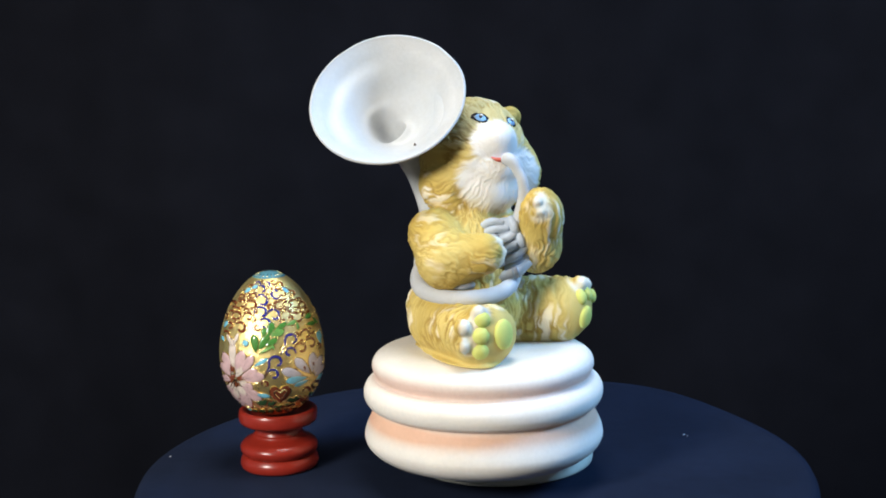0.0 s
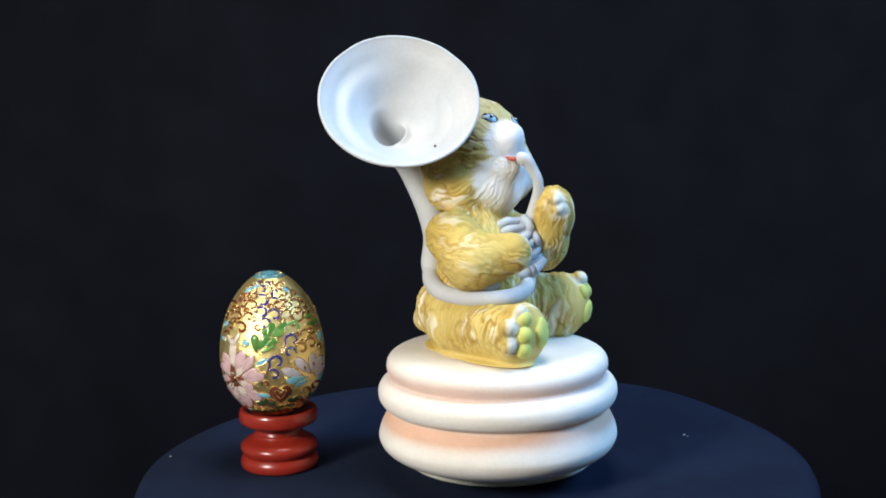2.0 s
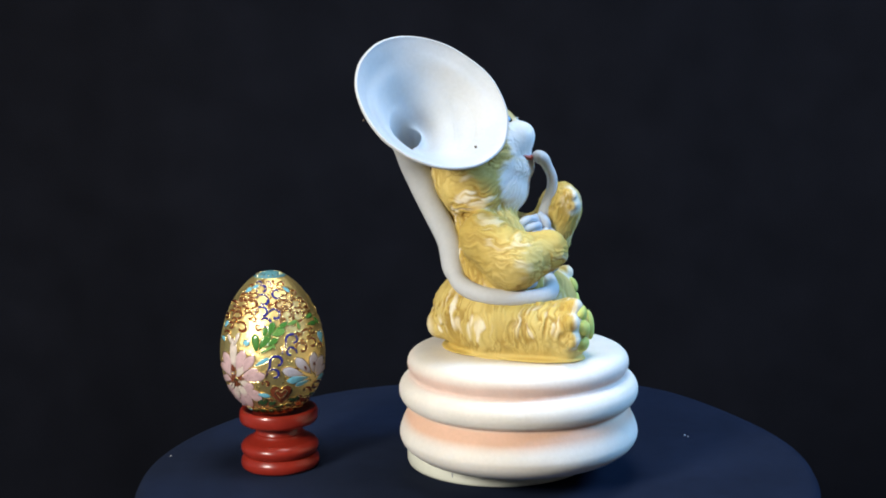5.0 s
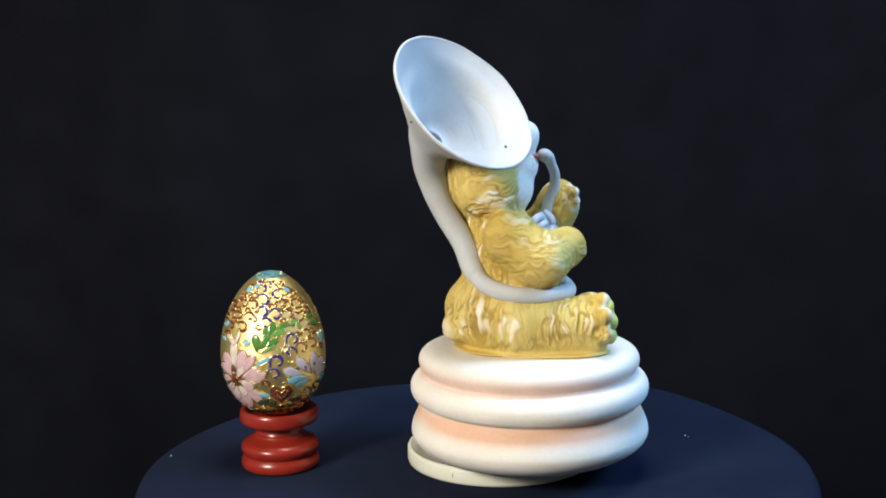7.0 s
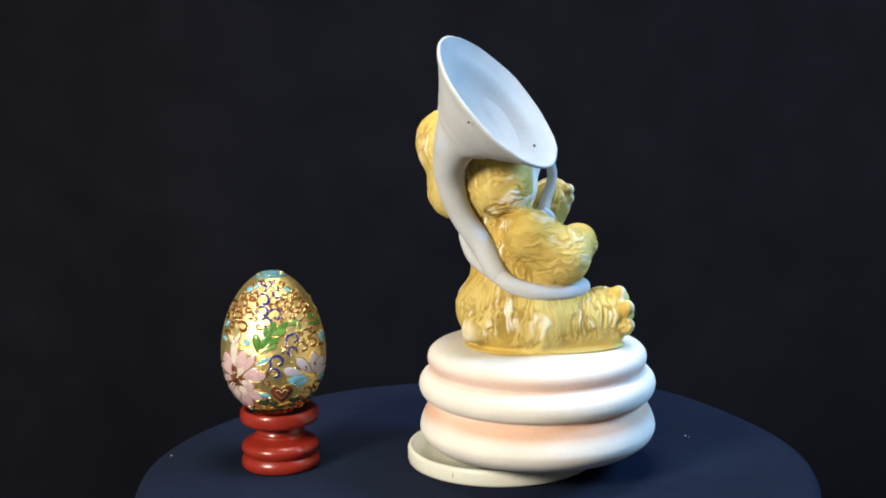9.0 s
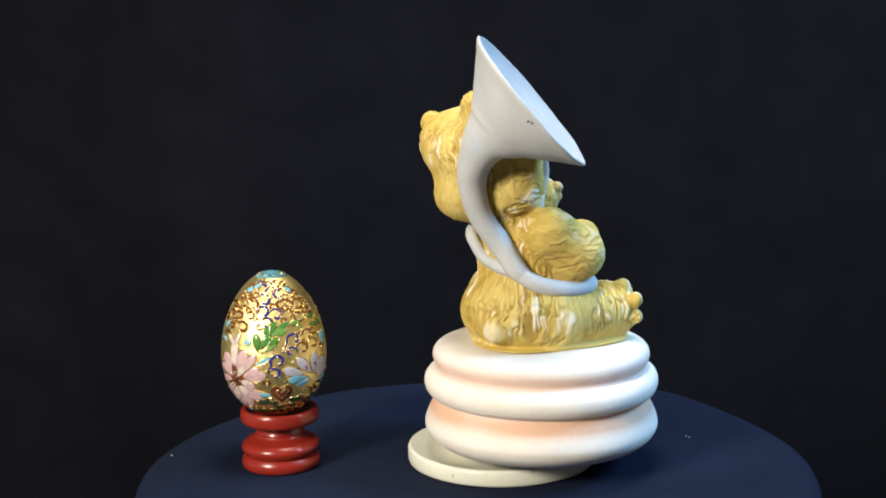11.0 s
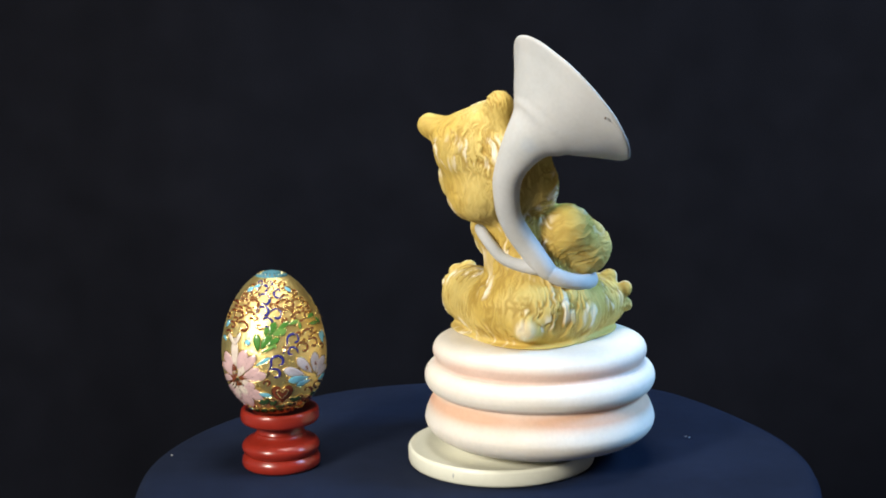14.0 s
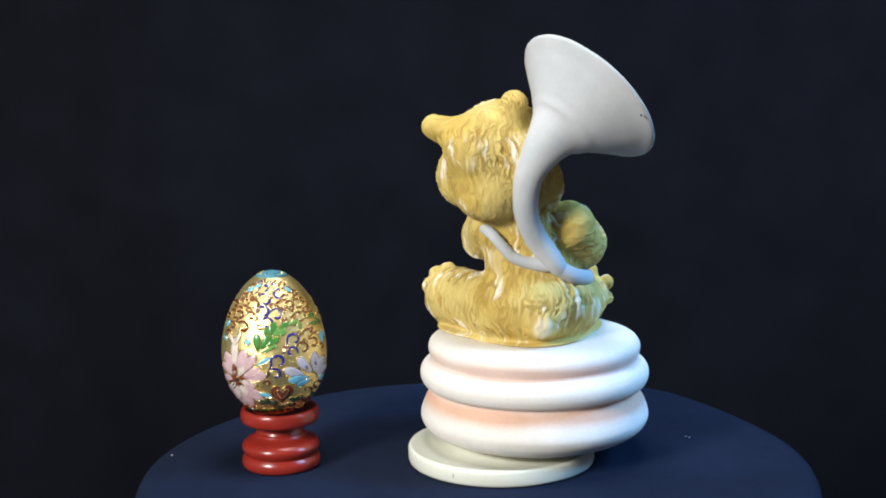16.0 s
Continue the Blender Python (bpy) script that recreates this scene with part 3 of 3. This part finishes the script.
tube_part("mouthpipe", [(8.6, 4.5, 136.6, 1.8), (10.6, 4.9, 136.9, 2.9), (13, 5.3, 135.8, 2.7), (15, 5.8, 132.5, 2.2), (17, 6.4, 128, 2.2), (17, 7.2, 122.5, 2.3), (15.2, 8.2, 116, 2.6), (13, 8.5, 109, 2.9)],
          horn_mat, label="curved mouthpipe leading to the mouth")


def belly(a, z, r, out=0.0):
    """A place on the front of the belly: a across it, z up (mm), with a tube radius."""
    d = 3.6 - 0.022 * a * a - 0.02 * (z - 100) ** 2 + out
    return (10 + 0.85 * a + 0.53 * d, 5 + 0.53 * a - 0.85 * d, z, r)


VALVE_TUBES = (((-12, 105.5), (-9.5, 109.3), (-6, 110.9), (-1.5, 110.0)), ((-11, 104), (-8, 106.8), (-4.5, 107.8), (0.5, 107.6)), ((1.6, 112.2), (2.5, 110), (3.2, 107.5), (3.6, 105.2)),
               ((-4.5, 103.3), (-1, 104.0), (1.7, 105.0), (4.4, 106.4)), ((-2.6, 99.2), (0, 100.0), (2.4, 101.2), (4.6, 103)), ((4.4, 106), (5.2, 104.2), (6, 102.2), (7, 99.8)),
               ((-1.5, 94.2), (2, 95.6), (5, 97.4), (8, 100.0)), ((-2.5, 90.4), (1.5, 91.6), (5.5, 93.6), (8.8, 96.5)))
v, f = ball(belly(-0.5, 101.5, 1, -3.2)[:3], (9.0, 11.0, 3.2), facing_axes((0.53, -0.85, 0.1)), 28, 16)
part("valve_block", mesh_of("valve_block", placed(v), f, valve_mat), sousaphone, "blue-grey valve block on the belly")
for row in VALVE_TUBES:
    tube_part("valve_tube", [belly(a, z, 1.75 if 0 < i < 3 else 1.45, 0.7 if 0 < i < 3 else -1.2) for i, (a, z) in enumerate(row)], valve_mat, 6, 16, "blue-grey valve tube")
tube_part("tuning_slide", [(-6, -20.5, 86.5, 1.6), (3, -17.5, 87, 2.2), belly(-9, 86.4, 2.7, 4.5), belly(-2, 87.6, 2.6, 4.0), belly(4, 90.0, 2.4, 3.2), belly(9.2, 94, 1.8, 1.5)], horn_mat, 7, 16, "second tube above the ring")
for a, z in ((-5.9, 86.9), (-2.8, 87.5), (2.6, 89.3), (4.4, 90.2)):
    p0, p1 = np.array(belly(a - 0.3, z - 0.1, 1, 4.0)[:3]), np.array(belly(a + 0.3, z + 0.1, 1, 4.0)[:3])
    v, f = sweep([(*p0, 2.75), (*p1, 2.75)], 18)
    part("band", mesh_of("band", placed(v), f, valve_mat), sousaphone, "raised band on the tube")
for a, z in ((-5.4, 104.2), (-3.6, 98.3), (-2.9, 93.8)):
    c = np.array(belly(a, z, 1, 1.0)[:3])
    ax = facing_axes((0.53, -0.80, 0.25))
    v, f = ball(c, (2.0, 2.0, 1.9), ax)
    cap = part("valve_cap", mesh_of("valve_cap", placed(v), f, valve_mat), sousaphone, "round blue-grey valve cap")

# ---- the egg and its stand ----
EGG_AT = (-0.0957, -0.0061)
EGG_LEAN = -0.0015               # the egg sits a little off the stand's middle


def egg_stand():
    ob = thing("egg_stand", "turned red-brown lacquered wooden stand under the egg", "egg stand", pose(*EGG_AT, TOP))
    turned = {
        "foot_ring": [(15.0, 0), (16.6, 0.4), (17.3, 1.8), (17.2, 3.8), (16.4, 5.4), (15.4, 6.2), (12, 6.3)],
        "bulb": [(12, 6.2), (15.4, 6.3), (16.6, 7.4), (17.2, 9.0), (16.9, 10.6), (15.4, 12.2), (13.2, 13.3), (11.6, 14.4), (10.7, 15.6), (9, 15.7)],
        "neck": [(9, 15.6), (10.6, 15.7), (10.2, 16.8), (10.1, 18.4), (10.8, 19.8), (9, 20.0)],
        "cup": [(9, 19.9), (12.8, 20.0), (15.8, 20.4), (17.1, 21.5), (17.4, 23.8), (17.0, 26.0), (16.0, 26.8), (14.4, 26.3), (11, 23.9), (1, 22.5)]}
    for name, prof in turned.items():
        rows = spline([(r, 0, z) for r, z in prof], 4)
        v, f = lathe([(max(r[0], 0.1) * 0.001, r[2] * 0.001) for r in rows], 96)
        part(name, mesh_of(name, v, f, red_lacquer), ob)


egg_stand()
EGG_R, EGG_LO, EGG_HI = 23.0, 24.0, 88.0


def egg_radius(z):
    s = np.clip((z - EGG_LO) / (EGG_HI - EGG_LO), 0, 1)
    a = np.arccos(np.clip(1 - 2 * s, -1, 1))
    return EGG_R * np.sin(a) * (1 + 0.135 * np.cos(a)) / 1.009


egg = thing("cloisonne_egg", "gilt cloisonne enamel egg with flowers and scrolls, on a red stand", "egg", pose(EGG_AT[0] + EGG_LEAN, EGG_AT[1], TOP))


def egg_body():
    zs = EGG_LO + (EGG_HI - EGG_LO) * 0.5 * (1 - np.cos(np.linspace(0.03, math.pi - 0.03, 64)))
    v, f = lathe([(float(egg_radius(z)), float(z)) for z in zs], 96)
    part("shell", mesh_of("shell", v * 0.001, f, gold), egg, "hammered gilt brass shell")


egg_body()


# drawing space of the egg's front: 690 across, 825 down, 0.0818 mm a unit
EGG_TURN = radians(-80.8)
SIN_P, COS_P = math.sin(0.19), math.cos(0.19)


def on_egg(x, y, lift=0.0):
    """A point of the drawing laid on the shell, raised by lift mm."""
    a = (x - 341) * 0.0818
    b = (404 - y) * 0.0818
    z = 55.0
    for _ in range(12):
        r = float(egg_radius(np.array(z)))
        d = math.sqrt(max(r * r - a * a, 0.0))
        z = 0.5 * z + 0.5 * min(max(55.5 + (b + d * SIN_P) / COS_P - 0.3, EGG_LO + 0.6), EGG_HI - 0.4)
    r = float(egg_radius(np.array(z)))
    lon = math.asin(max(-0.995, min(0.995, a / max(r, 0.5)))) + EGG_TURN
    dz = (float(egg_radius(np.array(z + 0.3))) - float(egg_radius(np.array(z - 0.3)))) / 0.6
    k = 1 / math.hypot(1, dz)
    rr = r + lift * k
    return (rr * math.cos(lon), rr * math.sin(lon), z - lift * dz * k)


egg_parts = []


def egg_part(name, v, f, mat, label=""):
    ob = part(name, mesh_of(name, np.array(v) * 0.001, f, mat), egg, label)
    egg_parts.append(ob)
    return ob


def ribbon(pts, widths, lift):
    """A low domed band laid on the shell along the drawn line: half widths in mm, flush edges."""
    rows = spline([(x, y, w) for (x, y), w in zip(pts, widths)], 5)
    mid = np.array([on_egg(x, y, 0.0) for x, y, _ in rows])
    top = np.array([on_egg(x, y, 1.0) for x, y, _ in rows])
    up = top - mid
    way = np.gradient(mid, axis=0)
    side = np.cross(way, up)
    side /= np.linalg.norm(side, axis=1)[:, None] + 1e-9
    v, f, n = [], [], len(rows)
    for k, h in ((-1.0, -0.15), (-0.86, lift * 0.8), (0.0, lift), (0.86, lift * 0.8), (1.0, -0.15)):
        v.append(mid + side * (rows[:, 2] * k)[:, None] + up * h)
    for k in range(4):
        for i in range(n - 1):
            f.append((k * n + i, k * n + i + 1, (k + 1) * n + i + 1, (k + 1) * n + i))
    f += [tuple(k * n for k in range(5)), tuple(k * n + n - 1 for k in reversed(range(5)))]
    return np.vstack(v), f, mid, side, up, rows[:, 2]


def line_on_egg(name, pts, r0, r1, mat, lift, label=""):
    n = len(pts)
    v, f = ribbon(pts, [r0 + (r1 - r0) * i / max(1, n - 1) for i in range(n)], lift + 0.12)[:2]
    return egg_part(name, v, f, mat, label)


def scroll(x, y, r, start, turn, mat, tail=0.0):
    """A comma-shaped flush enamel scroll curling round x, y, with its gilt wire on both sides."""
    pts = []
    for i in range(9):
        s = i / 8
        a = start + turn * s * 5.2
        rad = 1.36 * r * (1.0 - 0.68 * s)
        pts.append((x + rad * math.cos(a), y + rad * math.sin(a)))
    if tail:
        a = start - turn * 0.5
        pts = [(x + r * 1.25 * math.cos(a) + tail * math.cos(a + turn * 1.2), y + r * 1.25 * math.sin(a) + abs(tail))] + pts
    n = len(pts)
    size = 0.32 + 0.0085 * r
    widths = [size * (0.32 + 0.68 * math.sin(math.pi * (0.12 + 0.72 * i / (n - 1)))) for i in range(n)]
    v, f, mid, side, up, w = ribbon(pts, widths, 0.22)
    egg_part("scroll", v, f, mat, "enamel scroll")
    edge = [mid + side * (w + 0.10)[:, None] + up * 0.12, (mid - side * (w + 0.10)[:, None] + up * 0.12)[::-1]]
    loop = np.vstack(edge + [edge[0][:1]])
    vv, ff = sweep(np.hstack([loop, np.full((len(loop), 1), 0.17)]), 5)
    egg_part("wire", vv, ff, wire)


def patch(name, x, y, outline, mat, label=""):
    """A raised enamel field, star-shaped about x, y, edged with gilt wire."""
    edge = spline([(*p, 0.0) for p in list(outline) + [outline[0]]], 4)[:-1, :2]
    n = len(edge)
    v, f = [on_egg(x, y, 0.36)], []
    for k, lift in ((0.5, 0.36), (0.85, 0.34), (1.0, 0.05)):
        for ex, ey in edge:
            v.append(on_egg(x + (ex - x) * k, y + (ey - y) * k, lift))
    for i in range(n):
        j = (i + 1) % n
        f.append((0, 1 + j, 1 + i))
        for r in range(2):
            f.append((1 + r * n + i, 1 + r * n + j, 1 + (r + 1) * n + j, 1 + (r + 1) * n + i))
    egg_part(name, v, f, mat, label)
    rows = [(*on_egg(ex, ey, 0.20), 0.17) for ex, ey in list(edge) + [edge[0]]]
    vv, ff = sweep(rows, 5)
    egg_part("wire", vv, ff, wire)


def petal(x0, y0, x1, y1, w, mat, name="petal", label=""):
    """A pointed oval from x0, y0 to x1, y1."""
    dx, dy = x1 - x0, y1 - y0
    ln = math.hypot(dx, dy)
    nx, ny = -dy / ln * w, dx / ln * w
    pts = [(x0, y0), (x0 + dx * 0.3 + nx * 0.7, y0 + dy * 0.3 + ny * 0.7), (x0 + dx * 0.7 + nx, y0 + dy * 0.7 + ny), (x0 + dx * 0.93 + nx * 0.5, y0 + dy * 0.93 + ny * 0.5), (x1, y1),
           (x0 + dx * 0.93 - nx * 0.5, y0 + dy * 0.93 - ny * 0.5), (x0 + dx * 0.7 - nx, y0 + dy * 0.7 - ny), (x0 + dx * 0.3 - nx * 0.7, y0 + dy * 0.3 - ny * 0.7)]
    patch(name, x0 + dx * 0.55, y0 + dy * 0.55, pts, mat, label)


def egg_drawing():
    up, dn, lf = -math.pi / 2, math.pi / 2, math.pi
    for x, y, r, a, t in ((300, 108, 24, 2.6, 1), (300, 168, 30, 3.6, 1), (296, 228, 30, 2.9, 1), (360, 244, 28, 3.6, 1), (312, 288, 26, 3.9, 1), (372, 128, 24, 0.6, 1)):
        scroll(x, y, r, a, t, blue_enamel)
    for x, y, r, a, t, tail in ((446, 376, 30, 2.7, 1, 40), (432, 440, 24, 0.2, -1, 0), (362, 488, 32, 2.7, 1, 44), (344, 552, 26, 3.3, 1, 0)):
        scroll(x, y, r, a, t, blue_enamel, tail)
    for x, y, r, a, t in ((198, 178, 22, 3.4, 1), (246, 188, 27, 3.2, 1), (170, 240, 22, 3.0, 1), (228, 246, 21, 3.3, 1), (184, 302, 25, 4.0, 1), (128, 290, 17, 3.4, 1), (150, 180, 17, 3.4, 1),
                          (384, 186, 24, 0.2, 1), (426, 246, 30, 2.4, 1), (474, 250, 26, 0.4, 1), (470, 196, 27, 3.4, 1), (432, 196, 20, 3.2, 1), (492, 422, 27, 3.2, 1), (544, 400, 25, 3.3, 1), (522, 352, 25, 3.0, 1),
                          (506, 650, 24, 2.0, -1), (560, 630, 23, 0.3, -1), (520, 246, 18, 0.4, 1), (510, 200, 18, 3.2, 1), (545, 330, 16, 0.3, 1), (590, 640, 16, 2.6, 1), (440, 145, 16, 3.1, 1), (225, 130, 15, 3.1, 1), (262, 140, 15, 3.3, 1), (110, 330, 13, 3.4, 1), (108, 240, 14, 3.2, 1), (270, 300, 14, 0.4, 1), (250, 262, 13, 3.6, 1),
                          (340, 320, 12, 3.2, 1), (404, 150, 15, 0.3, 1), (408, 214, 15, 3.4, 1), (466, 150, 14, 0.2, 1), (450, 292, 14, 3.3, 1), (300, 600, 15, 3.0, 1), (300, 540, 12, 3.2, -1), (456, 540, 12, 3.0, 1), (470, 690, 16, 3.0, 1), (540, 690, 15, 0.3, 1), (320, 700, 14, 3.0, 1)):
        scroll(x, y, r, a, t, brown_enamel)
    for x, y, r, a, t in ((286, 78, 14, 2.8, 1), (332, 84, 14, 3.4, 1)):
        scroll(x, y, r, a, t, blue_enamel)
    for x, y, r, a, t in ((246, 92, 12, 3.2, 1), (364, 70, 12, 0.3, 1), (398, 84, 12, 3.0, 1), (216, 118, 12, 3.0, 1), (310, 62, 10, 0.4, 1), (430, 108, 11, 0.2, 1), (188, 158, 11, 3.4, 1), (460, 132, 12, 3.1, 1)):
        scroll(x, y, r, a, t, russet_enamel)
    for x, y, r, a, t in ((340, 112, 15, 3.2, 1), (268, 96, 14, 2.8, 1), (386, 92, 14, 0.4, 1), (420, 116, 14, 3.0, 1), (240, 160, 13, 3.3, 1), (200, 140, 13, 3.0, 1), (330, 140, 12, 0.4, 1), (340, 200, 13, 0.2, -1),
                          (172, 208, 13, 3.2, 1), (216, 214, 12, 0.3, -1), (150, 262, 12, 3.2, 1), (140, 222, 13, 3.0, 1), (260, 220, 12, 3.4, 1), (400, 270, 13, 3.2, -1), (448, 222, 13, 0.2, 1), (490, 224, 13, 3.3, 1), (494, 172, 12, 3.0, 1), (530, 220, 12, 0.3, 1),
                          (500, 386, 13, 0.2, 1), (470, 352, 12, 3.0, 1), (400, 420, 12, 3.3, 1), (590, 420, 12, 3.2, 1)):
        scroll(x, y, r, a, t, russet_enamel)
    # gilt wire curls filling the ground
    rng = random.Random(5)
    for k in range(40):
        x, y = rng.uniform(80, 610), rng.uniform(140, 730)
        a0, r = rng.uniform(0, 6.28), rng.uniform(9, 17)
        way = rng.choice((-1, 1))
        pts = [(x + r * (1 - 0.1 * i) * math.cos(a0 + way * i * 0.7), y + r * (1 - 0.1 * i) * math.sin(a0 + way * i * 0.7)) for i in range(7)]
        line_on_egg("wire", pts, 0.17, 0.14, wire, 0.06)
    # leaves
    for x0, y0, x1, y1, w, m in ((258, 432, 252, 336, 20, green_enamel), (270, 420, 330, 340, 24, green_enamel), (296, 352, 314, 306, 18, green_enamel), (318, 360, 352, 278, 21, green_enamel), (330, 350, 408, 316, 26, light_green_enamel),
                                 (300, 404, 372, 364, 17, green_enamel), (352, 330, 424, 280, 15, green_enamel), (410, 300, 476, 276, 12, light_green_enamel), (470, 276, 482, 324, 9, light_green_enamel), (268, 440, 352, 398, 10, light_green_enamel), (340, 380, 352, 420, 8, light_green_enamel),
                                 (512, 268, 552, 246, 14, green_enamel), (520, 300, 572, 292, 12, green_enamel), (556, 260, 584, 300, 9, green_enamel), (590, 330, 600, 380, 9, turquoise_enamel),
                                 (96, 300, 118, 262, 9, turquoise_enamel), (210, 120, 246, 96, 11, turquoise_enamel), (244, 102, 284, 84, 9, turquoise_enamel), (400, 96, 440, 128, 10, turquoise_enamel)):
        petal(x0, y0, x1, y1, w, m, "leaf", "green enamel leaf")
    # pink flower
    for x1, y1, w in ((88, 425, 24), (190, 418, 30), (243, 446, 26), (300, 552, 28), (262, 520, 24), (276, 688, 28), (222, 728, 26), (176, 748, 26), (132, 700, 24), (96, 642, 24), (72, 560, 22), (70, 480, 20), (236, 622, 26)):
        petal(140 + (x1 - 140) * 0.22, 580 + (y1 - 580) * 0.22, x1, y1, w, pink_enamel, label="pale pink enamel petal")
    for x1, y1, w in ((196, 664, 20), (150, 690, 18), (112, 620, 17), (210, 600, 18), (186, 500, 20)):
        petal(140 + (x1 - 140) * 0.15, 575 + (y1 - 575) * 0.15, x1, y1, w, cream_enamel, label="cream enamel petal")
    petal(132, 560, 140, 352, 20, cream_enamel, "bud", "cream enamel bud")
    petal(140, 400, 112, 330, 10, cream_enamel, "bud_tip")
    petal(140, 400, 172, 326, 10, cream_enamel, "bud_tip")
    patch("flower_heart", 148, 585, [(100, 552), (148, 540), (192, 556), (186, 600), (150, 622), (110, 606)], brown_enamel, "russet flower centre")
    patch("seed", 130, 510, [(118, 505), (130, 484), (144, 505), (140, 530), (122, 530)], brown_enamel)
    for k in range(4):
        line_on_egg("stamen", [(148, 556), (120 + 19 * k, 608)], 0.22, 0.30, wire, 0.45)
    # turquoise sprigs
    for x0, y0, x1, y1, w in ((238, 506, 322, 462, 12), (240, 648, 322, 668, 13), (180, 752, 226, 742, 11), (96, 372, 84, 340, 9)):
        petal(x0, y0, x1, y1, w, turquoise_enamel, "sprig", "turquoise enamel sprig")
    patch("dot", 205, 380, [(188, 382), (200, 364), (220, 370), (222, 388), (204, 396)], turquoise_enamel)
    # blossom
    for x0, y0, x1, y1, w, m in ((500, 566, 384, 528, 26, lilac_enamel), (536, 560, 456, 470, 26, lilac_enamel), (545, 560, 552, 446, 24, lilac_enamel), (552, 566, 600, 470, 22, lilac_enamel), (556, 580, 612, 520, 18, lilac_enamel),
                                 (524, 576, 404, 590, 22, turquoise_enamel), (530, 590, 446, 618, 14, turquoise_enamel), (600, 410, 580, 340, 12, turquoise_enamel), (560, 600, 610, 570, 14, turquoise_enamel)):
        petal(x0, y0, x1, y1, w, m, label="lilac and turquoise enamel petal")
    for x, y in ((506, 526), (552, 508)):
        patch("seed", x, y, [(x - 10, y - 12), (x + 4, y - 14), (x + 10, y + 8), (x - 2, y + 14)], brown_enamel)
    # heart-shaped knot among dark fields
    patch("heart", 374, 650, [(374, 706), (336, 678), (318, 640), (334, 614), (358, 616), (374, 630), (392, 616), (418, 614), (432, 640), (412, 678)], brown_enamel, "russet heart")
    line_on_egg("wire", [(374, 684), (350, 660), (344, 642), (358, 634), (374, 648), (392, 634), (406, 642), (398, 660), (375, 684)], 0.3, 0.3, wire, 0.45)
    for x, y, w, h in ((280, 700, 30, 22), (326, 708, 24, 18), (440, 694, 34, 20), (496, 700, 28, 20), (540, 676, 22, 20), (420, 722, 30, 14), (360, 728, 30, 12)):
        patch("field", x, y, [(x - w, y), (x - w * 0.5, y - h * 0.8), (x + w * 0.1, y - h * 0.55), (x + w * 0.6, y - h), (x + w, y - h * 0.1), (x + w * 0.5, y + h * 0.7), (x - w * 0.4, y + h * 0.8)], brown_enamel if (x // 10) % 2 else dark_green_enamel)
    # foot border
    for k in range(9):
        x = 216 + 42 * k
        petal(x, 748 - 6 * (k % 2), x + 40, 754 + 4 * (k % 2), 13, dark_green_enamel, "border_leaf", "dark green border leaf")
        line_on_egg("wire", [(x, 738), (x + 20, 724), (x + 40, 738)], 0.3, 0.3, wire, 0.12)
    # cap
    zs = EGG_HI - 0.08 - 1.9 * np.linspace(1, 0, 14) ** 2
    v, f = lathe([(float(egg_radius(np.array(z))) + 0.22, float(z) + 0.12) for z in zs] + [(0.4, EGG_HI + 0.32)], 48)
    egg_part("cap", v, f, turquoise_enamel, "turquoise enamel cap")
    for k in range(9):
        c, q = math.cos(k * 0.698 + 0.2), math.sin(k * 0.698 + 0.2)
        r0, r1 = float(egg_radius(np.array(86.5))) + 0.3, float(egg_radius(np.array(87.4))) + 0.3
        v, f = sweep([(r0 * c, r0 * q, 86.65, 0.22), (r1 * c, r1 * q, 87.55, 0.16)], 6)
        egg_part("wire", v, f, wire)


egg_drawing()
for ob in list(egg_parts):
    back = new(ob.name.split(".")[0], ob.data)
    back.parent = egg
    back.rotation_euler = (0, 0, math.pi)
    if "label" in ob:
        back["label"] = ob["label"]


def lint():
    for x, y, z, r in ((0.0892, 0.0319, TOP + 0.0002, 0.0008), (0.0905, 0.0301, TOP + 0.0002, 0.0006), (-0.1480, 0.0062, TOP + 0.0002, 0.0006)):
        v, f = ball((0, 0, 0), (r, r * 0.35, 0.0004), n=8, m=6)
        ob = new("lint", mesh_of("lint", v, f, lint_mat))
        ob.matrix_world = pose(x, y, z, 0, 0, 40)
        tagged(ob, "tiny grey speck of lint on the dark cloth", "lint", "lint on the cloth")


lint()


def motions():
    rows = []
    for k in range(0, 33):
        t = k * 0.5
        s = (t - 8) / 8
        th = 1.16821 * s - 0.032847 * (s ** 3 - s) - 0.015551 * (s * s - 1)
        rows.append((t, BASE @ Matrix.Rotation(th, 4, "Z")))
    walk(figurine, rows)


motions()
